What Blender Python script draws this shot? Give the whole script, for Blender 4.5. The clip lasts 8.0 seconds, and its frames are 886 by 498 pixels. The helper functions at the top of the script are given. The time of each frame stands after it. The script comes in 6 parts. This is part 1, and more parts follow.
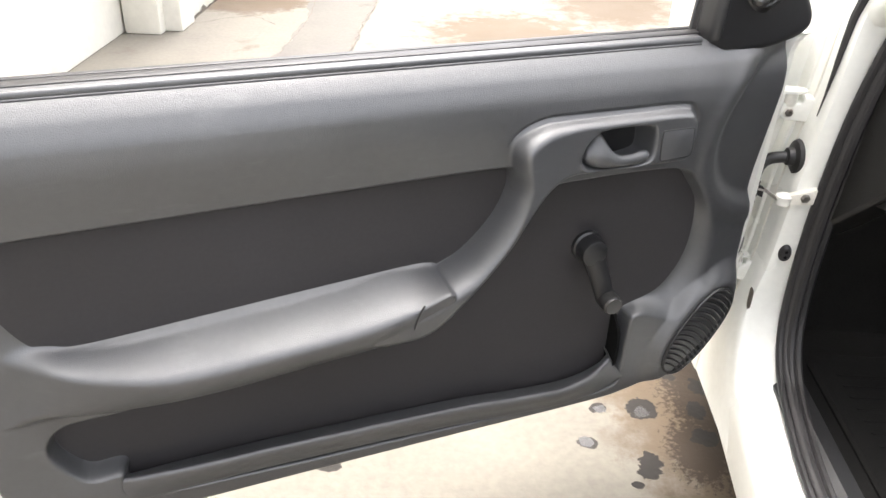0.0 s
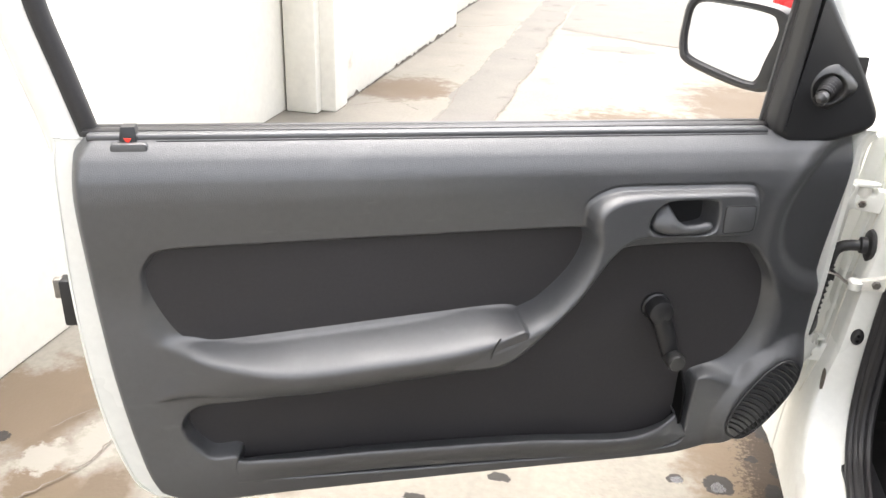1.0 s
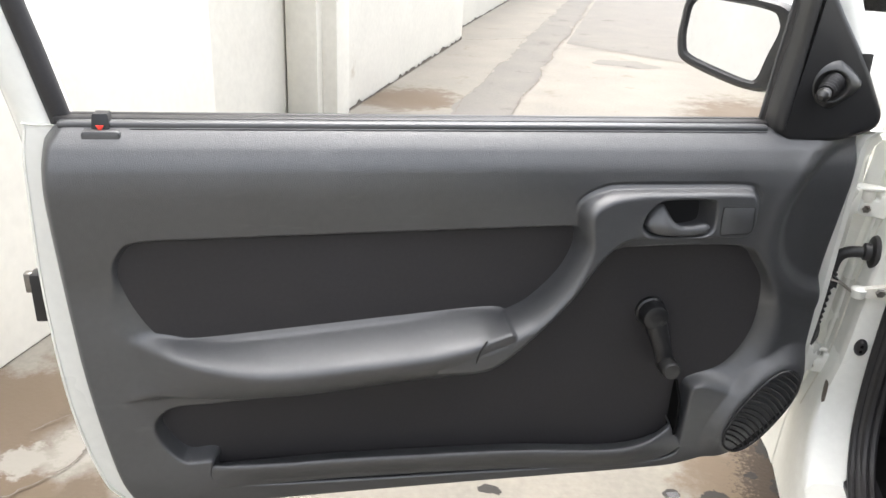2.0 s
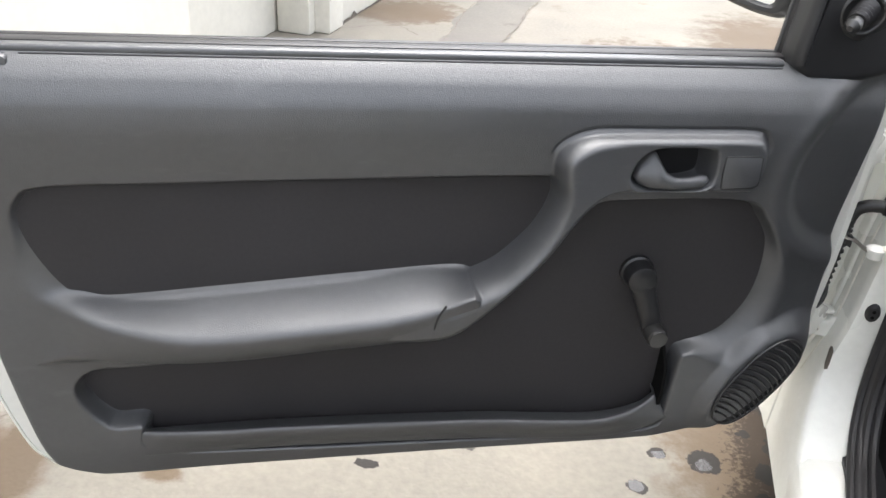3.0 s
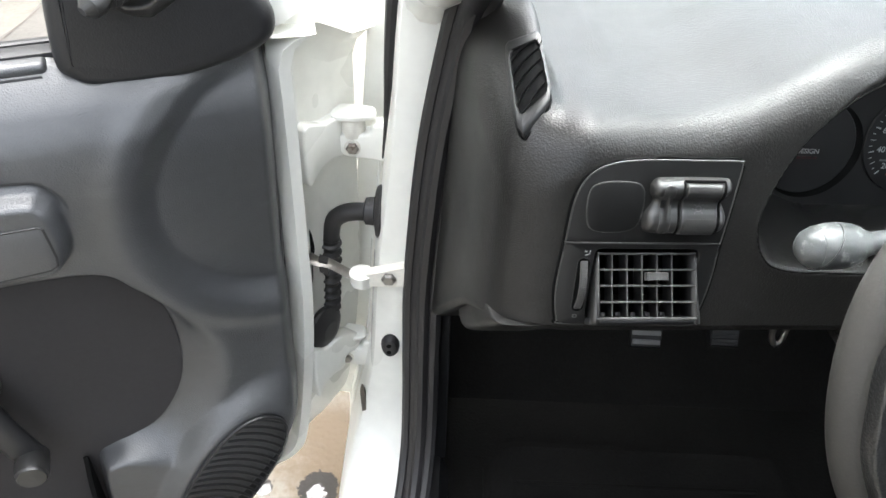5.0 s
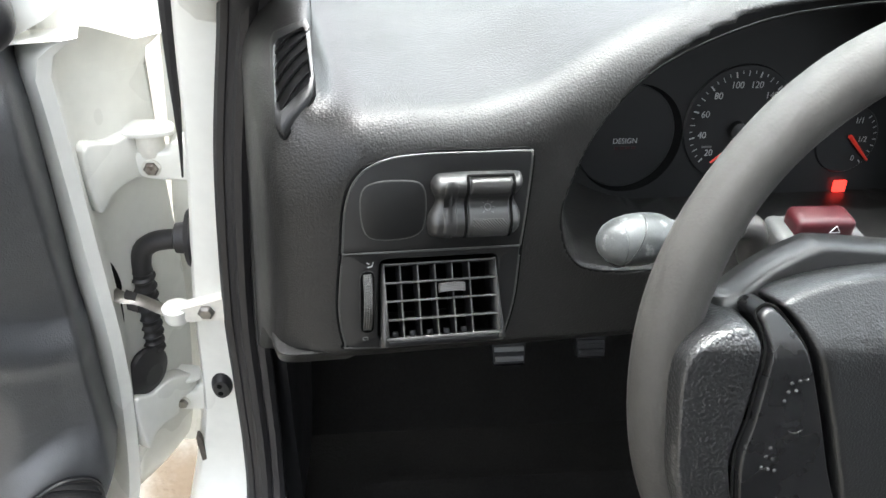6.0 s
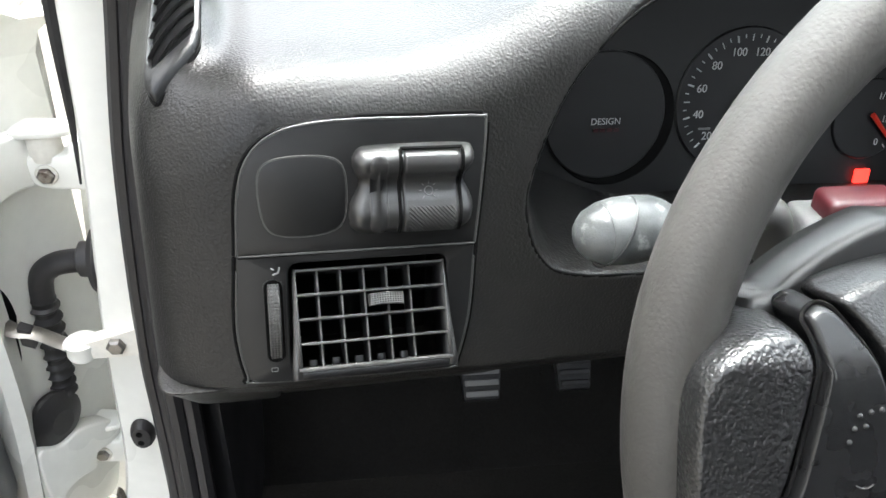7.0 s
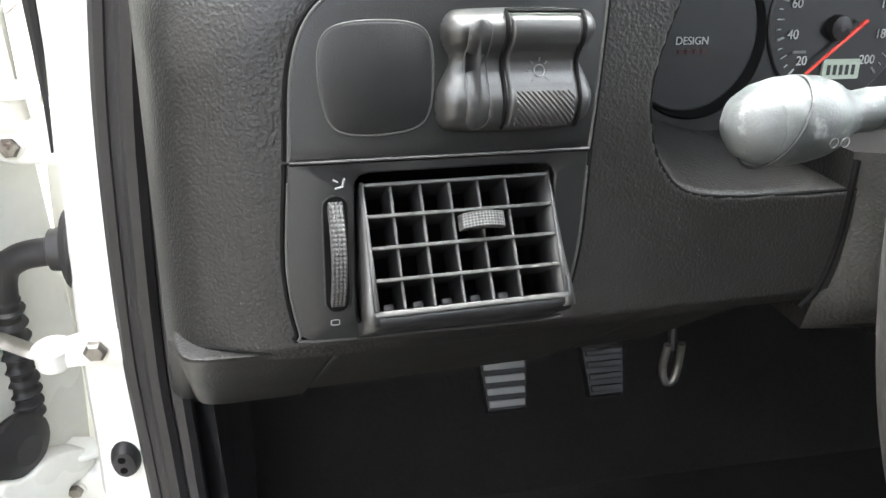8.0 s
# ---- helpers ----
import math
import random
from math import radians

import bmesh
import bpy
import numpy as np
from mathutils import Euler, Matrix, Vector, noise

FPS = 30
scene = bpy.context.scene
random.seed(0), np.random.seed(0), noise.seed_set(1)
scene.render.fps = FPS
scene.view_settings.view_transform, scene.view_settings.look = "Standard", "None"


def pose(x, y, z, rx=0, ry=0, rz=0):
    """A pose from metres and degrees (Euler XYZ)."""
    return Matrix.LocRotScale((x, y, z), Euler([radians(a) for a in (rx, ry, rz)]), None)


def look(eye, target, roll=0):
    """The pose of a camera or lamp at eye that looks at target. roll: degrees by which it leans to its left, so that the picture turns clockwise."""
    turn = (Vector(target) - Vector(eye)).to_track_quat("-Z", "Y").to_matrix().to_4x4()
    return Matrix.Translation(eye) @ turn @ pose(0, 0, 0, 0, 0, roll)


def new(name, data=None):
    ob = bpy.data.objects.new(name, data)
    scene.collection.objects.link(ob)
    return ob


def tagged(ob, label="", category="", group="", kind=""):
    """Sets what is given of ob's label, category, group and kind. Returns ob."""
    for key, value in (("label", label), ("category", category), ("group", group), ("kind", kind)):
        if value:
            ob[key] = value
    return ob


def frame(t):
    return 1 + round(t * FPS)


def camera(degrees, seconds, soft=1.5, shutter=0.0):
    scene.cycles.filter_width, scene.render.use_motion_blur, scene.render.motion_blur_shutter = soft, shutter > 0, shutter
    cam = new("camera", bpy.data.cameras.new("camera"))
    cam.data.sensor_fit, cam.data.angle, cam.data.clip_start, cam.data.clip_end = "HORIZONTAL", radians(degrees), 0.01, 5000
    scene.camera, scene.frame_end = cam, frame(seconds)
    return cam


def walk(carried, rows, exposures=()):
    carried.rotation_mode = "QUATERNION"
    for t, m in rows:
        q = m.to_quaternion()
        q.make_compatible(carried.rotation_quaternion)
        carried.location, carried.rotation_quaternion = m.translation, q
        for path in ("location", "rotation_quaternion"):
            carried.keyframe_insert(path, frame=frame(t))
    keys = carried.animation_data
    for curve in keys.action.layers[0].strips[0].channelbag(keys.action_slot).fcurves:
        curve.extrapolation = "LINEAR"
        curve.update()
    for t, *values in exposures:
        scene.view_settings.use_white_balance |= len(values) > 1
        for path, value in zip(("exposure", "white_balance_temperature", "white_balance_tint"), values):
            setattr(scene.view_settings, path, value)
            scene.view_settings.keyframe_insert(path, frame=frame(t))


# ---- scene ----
from mathutils.bvhtree import BVHTree

cam = camera(58.5, 8.0)
PATH = [
    (0, (0.062, -0.023, 1.284), (0.015, 1.694, 0.259), 2.0),
    (0.5, (0.077, -0.122, 1.324), (-0.185, 1.625, 0.387), 3.4),
    (1, (0.155, -0.223, 1.313), (-0.233, 1.554, 0.48), 2.2),
    (2.3, (0.199, -0.15, 1.264), (-0.224, 1.634, 0.465), 3.3),
    (2.5, (0.215, -0.121, 1.279), (-0.234, 1.623, 0.408), 3.6),
    (3, (0.209, 0.006, 1.248), (-0.182, 1.701, 0.26), 3.9),
    (3.5, (0.241, 0.193, 1.256), (-0.012, 1.833, 0.141), 5.4),
    (4, (0.426, 0.386, 1.26), (0.236, 1.956, 0.036), 6.2),
    (4.5, (0.653, 0.511, 1.274), (0.466, 2.041, -0.001), 3.0),
    (5, (0.747, 0.572, 1.256), (0.713, 2.136, 0.009), 1.4),
    (5.2, (0.772, 0.574, 1.243), (0.798, 2.165, 0.032), 1.3),
    (6.3, (0.866, 0.65, 1.183), (1.06, 2.259, 0.011), 2.3),
    (6.5, (0.875, 0.663, 1.164), (1.081, 2.288, 0.016), 2.3),
    (7, (0.884, 0.71, 1.117), (1.095, 2.359, 0.005), 1.5),
    (7.5, (0.861, 0.756, 1.074), (1.049, 2.422, -0.016), 0.1),
    (8, (0.833, 0.767, 1.02), (1.153, 2.46, 0.004), 1.3),
]
EXPOSURES = [(0.0, 2.85, 6650, 11), (1.0, 2.7, 6600, 11), (1.6, 2.5, 6500, 10), (2.4, 2.25, 6400, 10), (3.5, 2.5, 6350, 10), (4.0, 2.65, 6350, 9), (4.5, 2.82, 6300, 9), (5.0, 2.85, 6250, 8), (6.5, 2.98, 6250, 8), (7.2, 3.2, 6300, 8), (8.0, 3.75, 6350, 8)]
walk(cam, [(t, look(eye, target, roll)) for t, eye, target, roll in PATH], EXPOSURES)

# ---- light ----
world = bpy.data.worlds.new("sky")
scene.world = world
world.use_nodes = True
wn = world.node_tree.nodes
sky = wn.new("ShaderNodeTexSky")
sky.sky_type, sky.sun_disc = "NISHITA", False
sky.sun_elevation, sky.sun_rotation = radians(72), radians(-10)
sky.air_density, sky.dust_density, sky.ozone_density = 1.0, 6.0, 1.0
pale = wn.new("ShaderNodeHueSaturation")  # thin cloud: whiter than a clear sky
pale.inputs["Saturation"].default_value = 0.3
bg = wn["Background"]
bg.inputs["Strength"].default_value = 0.15
world.node_tree.links.new(sky.outputs[0], pale.inputs["Color"])
world.node_tree.links.new(pale.outputs[0], bg.inputs["Color"])
sun = new("sun", bpy.data.lights.new("sun", "SUN"))
sun.data.energy, sun.data.angle, sun.data.color = 0.45, radians(70), (1.0, 0.97, 0.93)
sun.matrix_world = look((-0.5, 1.7, 8.0), (0, 0, 0))


# ---- materials ----
def mat(name, col, rough=0.5, metal=0.0, grain=(0, 0), spots=None, var=0.12, vscale=6.0, rvar=0.08, spec=0.5, emit=0.0, coat=0.0, scuff=None):
    """Procedural surface: base colour with two scales of variation, roughness variation and fine relief.
    grain: (scale, strength); spots: (scale, threshold, colour); scuff: (stretch, threshold, colour), rubbed streaks."""
    m = bpy.data.materials.new(name)
    m.use_nodes = True
    nt = m.node_tree
    n, l = nt.nodes, nt.links
    b = n["Principled BSDF"]
    b.inputs["Metallic"].default_value = metal
    b.inputs["Specular IOR Level"].default_value = spec
    b.inputs["Coat Weight"].default_value = coat
    tc = n.new("ShaderNodeTexCoord")

    def noise_tex(scale, detail=4.0, rgh=0.55):
        t = n.new("ShaderNodeTexNoise")
        t.inputs["Scale"].default_value, t.inputs["Detail"].default_value, t.inputs["Roughness"].default_value = scale, detail, rgh
        l.new(tc.outputs["Object"], t.inputs["Vector"])
        return t

    def ramp(src, a, c, lo=0.3, hi=0.7):
        r = n.new("ShaderNodeMapRange")
        r.inputs["From Min"].default_value, r.inputs["From Max"].default_value = lo, hi
        r.inputs["To Min"].default_value, r.inputs["To Max"].default_value = a, c
        l.new(src, r.inputs["Value"])
        return r.outputs[0]

    big, small = noise_tex(vscale), noise_tex(vscale * 22, 3.0)
    hsv = n.new("ShaderNodeHueSaturation")
    hsv.inputs["Color"].default_value = (*col, 1)
    add = n.new("ShaderNodeMath")
    add.operation = "ADD"
    l.new(ramp(big.outputs[0], 1 - var, 1 + var), add.inputs[0])
    l.new(ramp(small.outputs[0], -var / 2, var / 2), add.inputs[1])
    l.new(add.outputs[0], hsv.inputs["Value"])
    colour = hsv.outputs[0]
    if spots:
        s = noise_tex(spots[0], 6.0, 0.62)
        mx = n.new("ShaderNodeMix")
        mx.data_type = "RGBA"
        l.new(ramp(s.outputs[0], 0, 1, spots[1], spots[1] + 0.08), mx.inputs["Factor"])
        l.new(colour, mx.inputs["A"])
        mx.inputs["B"].default_value = (*spots[2], 1)
        colour = mx.outputs["Result"]
    if scuff:
        mp = n.new("ShaderNodeMapping")
        mp.inputs["Scale"].default_value = scuff[0]
        l.new(tc.outputs["Object"], mp.inputs["Vector"])
        s = noise_tex(1.0, 5.0, 0.6)
        l.new(mp.outputs[0], s.inputs["Vector"])
        mx = n.new("ShaderNodeMix")
        mx.data_type = "RGBA"
        l.new(ramp(s.outputs[0], 0, 0.8, scuff[1], scuff[1] + 0.16), mx.inputs["Factor"])
        l.new(colour, mx.inputs["A"])
        mx.inputs["B"].default_value = (*scuff[2], 1)
        colour = mx.outputs["Result"]
    l.new(colour, b.inputs["Base Color"])
    l.new(ramp(big.outputs[0], max(0.02, rough - rvar), min(1, rough + rvar)), b.inputs["Roughness"])
    if grain[1]:
        g = n.new("ShaderNodeTexVoronoi")
        g.inputs["Scale"].default_value = grain[0]
        g.feature = "SMOOTH_F1"
        wob = noise_tex(grain[0] * 0.7, 2.0)
        vm = n.new("ShaderNodeVectorMath")
        vm.operation = "MULTIPLY_ADD"
        l.new(wob.outputs["Color"], vm.inputs[0])
        vm.inputs[1].default_value = (1.2 / grain[0],) * 3
        l.new(tc.outputs["Object"], vm.inputs[2])
        l.new(vm.outputs[0], g.inputs["Vector"])
        bump = n.new("ShaderNodeBump")
        bump.inputs["Strength"].default_value, bump.inputs["Distance"].default_value = grain[1], 0.0006
        l.new(g.outputs["Distance"], bump.inputs["Height"])
        l.new(bump.outputs[0], b.inputs["Normal"])
    if emit:
        b.inputs["Emission Color"].default_value, b.inputs["Emission Strength"].default_value = (*col, 1), emit
    return m


TRIM = mat("trim_plastic", (0.042, 0.043, 0.0458), 0.40, grain=(760, 0.50), var=0.16, vscale=4, rvar=0.08, spec=1.0, spots=(34, 0.70, (0.072, 0.073, 0.076)), scuff=((9, 9, 34), 0.60, (0.072, 0.073, 0.076)))
INSERT = mat("insert_vinyl", (0.0265, 0.0248, 0.0262), 0.68, grain=(1100, 0.25), var=0.12, vscale=7, spec=0.35)
BLACK = mat("black_plastic", (0.014, 0.014, 0.015), 0.40, grain=(700, 0.2), var=0.15)
GLOSSY = mat("satin_black_plastic", (0.020, 0.0196, 0.0192), 0.40, grain=(1600, 0.06), var=0.15, vscale=20, spec=0.75)
RUBBER = mat("rubber", (0.016, 0.015, 0.016), 0.5, var=0.25, vscale=12, grain=(300, 0.1))
PAINT = mat("white_paint", (0.74, 0.74, 0.695), 0.30, var=0.05, vscale=3, coat=0.3, spots=(16, 0.72, (0.52, 0.46, 0.37)))
GRIMY = mat("grimy_paint", (0.66, 0.64, 0.58), 0.45, var=0.12, vscale=9, spots=(26, 0.60, (0.30, 0.25, 0.19)))
CHROME = mat("worn_steel", (0.26, 0.245, 0.225), 0.42, 0.9, var=0.25, vscale=60, spots=(50, 0.6, (0.10, 0.08, 0.07)))
DASH = mat("dash_vinyl", (0.0115, 0.0109, 0.0103), 0.40, grain=(760, 0.55), var=0.18, vscale=6, spec=0.36, coat=0.04)
DASHLOW = mat("dash_lower_plastic", (0.0075, 0.0074, 0.0074), 0.40, grain=(2600, 0.14), var=0.12, vscale=9)
LEATHER = mat("wheel_leather", (0.0070, 0.0070, 0.0072), 0.34, grain=(1000, 0.4), var=0.06, vscale=9, rvar=0.03, spec=0.5, coat=0.08)
SPOKE = mat("crinkled_leather", (0.0085, 0.0085, 0.0088), 0.30, grain=(640, 0.9), var=0.06, vscale=9, rvar=0.03, spec=0.7, coat=0.2)
PADBLACK = mat("smooth_black_pad", (0.0065, 0.0065, 0.0068), 0.28, grain=(1600, 0.05), var=0.1, vscale=20, spec=0.5)
WHEELGRIP = mat("wheel_cover", (0.0248, 0.0232, 0.0208), 0.60, grain=(620, 0.25), var=0.14, vscale=9, spots=(12, 0.66, (0.044, 0.041, 0.037)))
CARPET = mat("carpet", (0.0062, 0.0060, 0.0056), 0.95, grain=(260, 1.0), var=0.4, vscale=10, spec=0.15, spots=(7, 0.66, (0.010, 0.009, 0.008)))
MIRROR = mat("mirror_glass", (0.9, 0.9, 0.9), 0.03, 1.0, var=0.0, rvar=0.0)
LINER = mat("headliner_cloth", (0.30, 0.29, 0.27), 0.9, var=0.1, vscale=8)
GROUND = mat("concrete_ground", (0.142, 0.130, 0.109), 0.85, grain=(90, 1.0), var=0.18, vscale=2.2, spots=(3.2, 0.61, (0.108, 0.092, 0.070)))
STRIP = mat("concrete_strip", (0.108, 0.100, 0.088), 0.9, grain=(50, 1.0), var=0.16, vscale=2.5, spots=(3, 0.6, (0.074, 0.066, 0.056)))


def soil(m, spots, brown):
    """Brown dirt on the concrete: soft, ragged patches at given places."""
    n, l = m.node_tree.nodes, m.node_tree.links
    b = n["Principled BSDF"]
    tc = n.new("ShaderNodeTexCoord")
    total = None
    for x, y, rx, ry in spots:
        mp = n.new("ShaderNodeMapping")
        mp.vector_type = "TEXTURE"
        mp.inputs["Location"].default_value, mp.inputs["Scale"].default_value = (x, y, 0), (rx, ry, 1)
        g = n.new("ShaderNodeTexGradient")
        g.gradient_type = "SPHERICAL"
        l.new(tc.outputs["Object"], mp.inputs["Vector"])
        l.new(mp.outputs[0], g.inputs["Vector"])
        if total is None:
            total = g.outputs["Fac"]
        else:
            mx = n.new("ShaderNodeMath")
            mx.operation = "MAXIMUM"
            l.new(total, mx.inputs[0])
            l.new(g.outputs["Fac"], mx.inputs[1])
            total = mx.outputs[0]
    nz = n.new("ShaderNodeTexNoise")
    nz.inputs["Scale"].default_value, nz.inputs["Detail"].default_value, nz.inputs["Roughness"].default_value = 7.0, 8.0, 0.7
    l.new(tc.outputs["Object"], nz.inputs["Vector"])
    ad = n.new("ShaderNodeMath")
    ad.operation = "MULTIPLY_ADD"
    l.new(nz.outputs[0], ad.inputs[0])
    ad.inputs[1].default_value = 1.5
    l.new(total, ad.inputs[2])
    r = n.new("ShaderNodeMapRange")
    r.inputs["From Min"].default_value, r.inputs["From Max"].default_value, r.inputs["To Max"].default_value = 0.85, 1.25, 0.92
    l.new(ad.outputs[0], r.inputs["Value"])
    mul = n.new("ShaderNodeMath")
    mul.operation = "MULTIPLY"
    st = n.new("ShaderNodeMapRange")
    st.inputs["From Min"].default_value, st.inputs["From Max"].default_value = 0.0, 0.15
    l.new(total, st.inputs["Value"])
    l.new(r.outputs[0], mul.inputs[0])
    l.new(st.outputs[0], mul.inputs[1])
    mix = n.new("ShaderNodeMix")
    mix.data_type = "RGBA"
    l.new(mul.outputs[0], mix.inputs["Factor"])
    l.new(b.inputs["Base Color"].links[0].from_socket, mix.inputs["A"])
    mix.inputs["B"].default_value = (*brown, 1)
    l.new(mix.outputs["Result"], b.inputs["Base Color"])


soil(GROUND, [(0.70, 1.44, 0.34, 0.60), (0.68, 1.18, 0.24, 0.36), (0.9, 2.3, 0.4, 0.8), (1.0, 5.5, 0.6, 1.0), (-1.20, 1.30, 0.16, 0.30), (-1.42, 5.1, 0.45, 0.35), (-0.9, 0.95, 0.12, 0.2), (1.6, 11.0, 2.6, 2.6)], (0.064, 0.044, 0.025))


def blotches(m, spots, colour, grow=0.34, scale=26.0, edge=0.05, seed=0.0, wet=None):
    """Ragged marks with a shape of their own, each round its own place on the ground: (x, y, rx, ry)."""
    n, l = m.node_tree.nodes, m.node_tree.links
    b = n["Principled BSDF"]
    tc = n.new("ShaderNodeTexCoord")
    sh = n.new("ShaderNodeVectorMath")
    sh.inputs[1].default_value = (seed, seed * 0.7, 0)
    l.new(tc.outputs["Object"], sh.inputs[0])
    nz = n.new("ShaderNodeTexNoise")
    nz.inputs["Scale"].default_value, nz.inputs["Detail"].default_value, nz.inputs["Roughness"].default_value = scale, 7.0, 0.68
    l.new(sh.outputs[0], nz.inputs["Vector"])
    total = None
    for x, y, rx, ry in spots:
        mp = n.new("ShaderNodeMapping")
        mp.vector_type = "TEXTURE"
        mp.inputs["Location"].default_value, mp.inputs["Scale"].default_value = (x, y, 0), (rx * 2.0, ry * 2.0, 1)
        g = n.new("ShaderNodeTexGradient")
        g.gradient_type = "SPHERICAL"
        l.new(tc.outputs["Object"], mp.inputs["Vector"])
        l.new(mp.outputs[0], g.inputs["Vector"])
        if total is None:
            total = g.outputs["Fac"]
        else:
            mx = n.new("ShaderNodeMath")
            mx.operation = "MAXIMUM"
            l.new(total, mx.inputs[0])
            l.new(g.outputs["Fac"], mx.inputs[1])
            total = mx.outputs[0]
    ad = n.new("ShaderNodeMath")
    ad.operation = "MULTIPLY_ADD"
    l.new(nz.outputs[0], ad.inputs[0])
    ad.inputs[1].default_value = 1.15
    l.new(total, ad.inputs[2])
    r = n.new("ShaderNodeMapRange")
    r.inputs["From Min"].default_value, r.inputs["From Max"].default_value = 0.72 + grow, 0.72 + grow + edge
    l.new(ad.outputs[0], r.inputs["Value"])
    near = n.new("ShaderNodeMapRange")
    near.inputs["From Min"].default_value, near.inputs["From Max"].default_value = 0.02, 0.18
    l.new(total, near.inputs["Value"])
    mul = n.new("ShaderNodeMath")
    mul.operation = "MULTIPLY"
    l.new(r.outputs[0], mul.inputs[0])
    l.new(near.outputs[0], mul.inputs[1])
    mix = n.new("ShaderNodeMix")
    mix.data_type = "RGBA"
    l.new(mul.outputs[0], mix.inputs["Factor"])
    l.new(b.inputs["Base Color"].links[0].from_socket, mix.inputs["A"])
    mix.inputs["B"].default_value = (*colour, 1)
    l.new(mix.outputs["Result"], b.inputs["Base Color"])
    if wet is not None:
        gl = n.new("ShaderNodeMix")
        l.new(mul.outputs[0], gl.inputs["Factor"])
        l.new(b.inputs["Roughness"].links[0].from_socket, gl.inputs["A"])
        gl.inputs["B"].default_value = wet
        l.new(gl.outputs["Result"], b.inputs["Roughness"])


SPOTS = [(0.512, 1.430, 0.036, 0.036), (0.638, 1.342, 0.028, 0.030), (0.672, 1.520, 0.030, 0.030), (0.498, 1.245, 0.030, 0.036), (0.405, 1.425, 0.020, 0.018), (0.640, 1.437, 0.024, 0.030), (0.603, 1.553, 0.012, 0.014),
         (0.462, 1.186, 0.014, 0.010), (-0.02, 1.31, 0.030, 0.016), (-0.2, 1.19, 0.028, 0.014), (0.368, 1.308, 0.024, 0.020), (0.72, 1.62, 0.05, 0.07), (0.66, 1.68, 0.035, 0.05), (0.588, 1.549, 0.008, 0.008), (-0.60, 1.12, 0.030, 0.012), (-1.28, 1.12, 0.03, 0.02)]
# tan dirt and scoured pale patches over the slab
blotches(GROUND, [(-1.30, 1.25, 0.17, 0.22), (-1.05, 0.98, 0.10, 0.08), (-0.60, 1.03, 0.05, 0.03), (-0.70, 2.6, 0.5, 0.3), (0.30, 4.6, 0.5, 0.5), (-1.30, 5.2, 0.30, 0.35), (0.62, 1.46, 0.17, 0.24)], (0.080, 0.058, 0.036), 0.26, 9.0, 0.22, 5.3)
blotches(GROUND, [(-1.02, 1.20, 0.07, 0.13), (-1.12, 1.08, 0.06, 0.07)], (0.172, 0.160, 0.138), 0.34, 30.0, 0.16, 7.7)
blotches(GROUND, [(0.68, 1.52, 0.12, 0.34), (0.62, 1.30, 0.08, 0.12)], (0.026, 0.016, 0.008), 0.36, 75.0, 0.14, 9.1)
blotches(GROUND, SPOTS, (0.011, 0.0085, 0.0065))
# oily wet marks that shine
blotches(GROUND, [(0.409, 1.418, 0.015, 0.015), (0.366, 1.308, 0.018, 0.017), (0.506, 1.418, 0.018, 0.020)], (0.016, 0.013, 0.011), 0.36, 55.0, 0.05, 3.1, 0.22)
CRACK = mat("crack", (0.10, 0.085, 0.07), 0.95, var=0.3, vscale=20)
WALL = mat("whitewash", (0.66, 0.64, 0.58), 0.85, grain=(40, 0.8), var=0.07, vscale=1.2, spots=(2.6, 0.66, (0.52, 0.47, 0.39)))
RED = mat("red_plastic", (0.036, 0.0045, 0.0065), 0.40, var=0.15, vscale=30)
LENS = mat("red_lens", (0.55, 0.03, 0.03), 0.25, var=0.1)
REDMARK = mat("red_mark", (0.8, 0.05, 0.03), 0.5, var=0.05)
GREY = mat("grey_plastic", (0.075, 0.075, 0.075), 0.42, var=0.15, vscale=40, grain=(700, 0.2))
KNURL = mat("knurled_plastic", (0.045, 0.044, 0.042), 0.5, var=0.2, vscale=60)
# this grey paints highlights on panel and vent edges; also colours small trim
EDGE = mat("highlight_and_trim_grey", (0.050, 0.049, 0.047), 0.42, var=0.2, vscale=60)
STALK = mat("worn_grey_stalk", (0.058, 0.062, 0.062), 0.36, var=0.35, vscale=60, grain=(900, 0.15), spots=(90, 0.57, (0.15, 0.155, 0.155)), spec=0.6)
WHITEPRINT = mat("white_print", (0.45, 0.45, 0.45), 0.6, var=0.05)
DIMPRINT = mat("dim_print", (0.16, 0.16, 0.16), 0.6, var=0.05)
DIAL = mat("dial_face", (0.006, 0.006, 0.0062), 0.5, var=0.1)
POD = mat("dial_pod", (0.009, 0.009, 0.0095), 0.45, var=0.1)
# near-black that paints the shade inside slots, wells and gaps; also dark joints
VOID = mat("painted_shade_and_joints", (0.004, 0.004, 0.004), 0.9, var=0.1, spec=0.1)
LCD = mat("lcd", (0.40, 0.46, 0.38), 0.3, var=0.05)
LAMP = mat("warning_lamp", (1.0, 0.03, 0.02), 0.4, var=0.0, emit=0.5)
GLASS = mat("windscreen_glass", (0.94, 0.99, 0.975), 0.02, var=0.0, rvar=0.0)
GLASS.node_tree.nodes["Principled BSDF"].inputs["Transmission Weight"].default_value = 1.0
GLASS.node_tree.nodes["Principled BSDF"].inputs["IOR"].default_value = 1.05


# ---- modelling helpers ----
def thing(name, m, label, category, group="", kind=""):
    ob = new(name)
    ob.matrix_world = m
    ob.empty_display_size = 0.1
    return tagged(ob, label, category, group, kind)


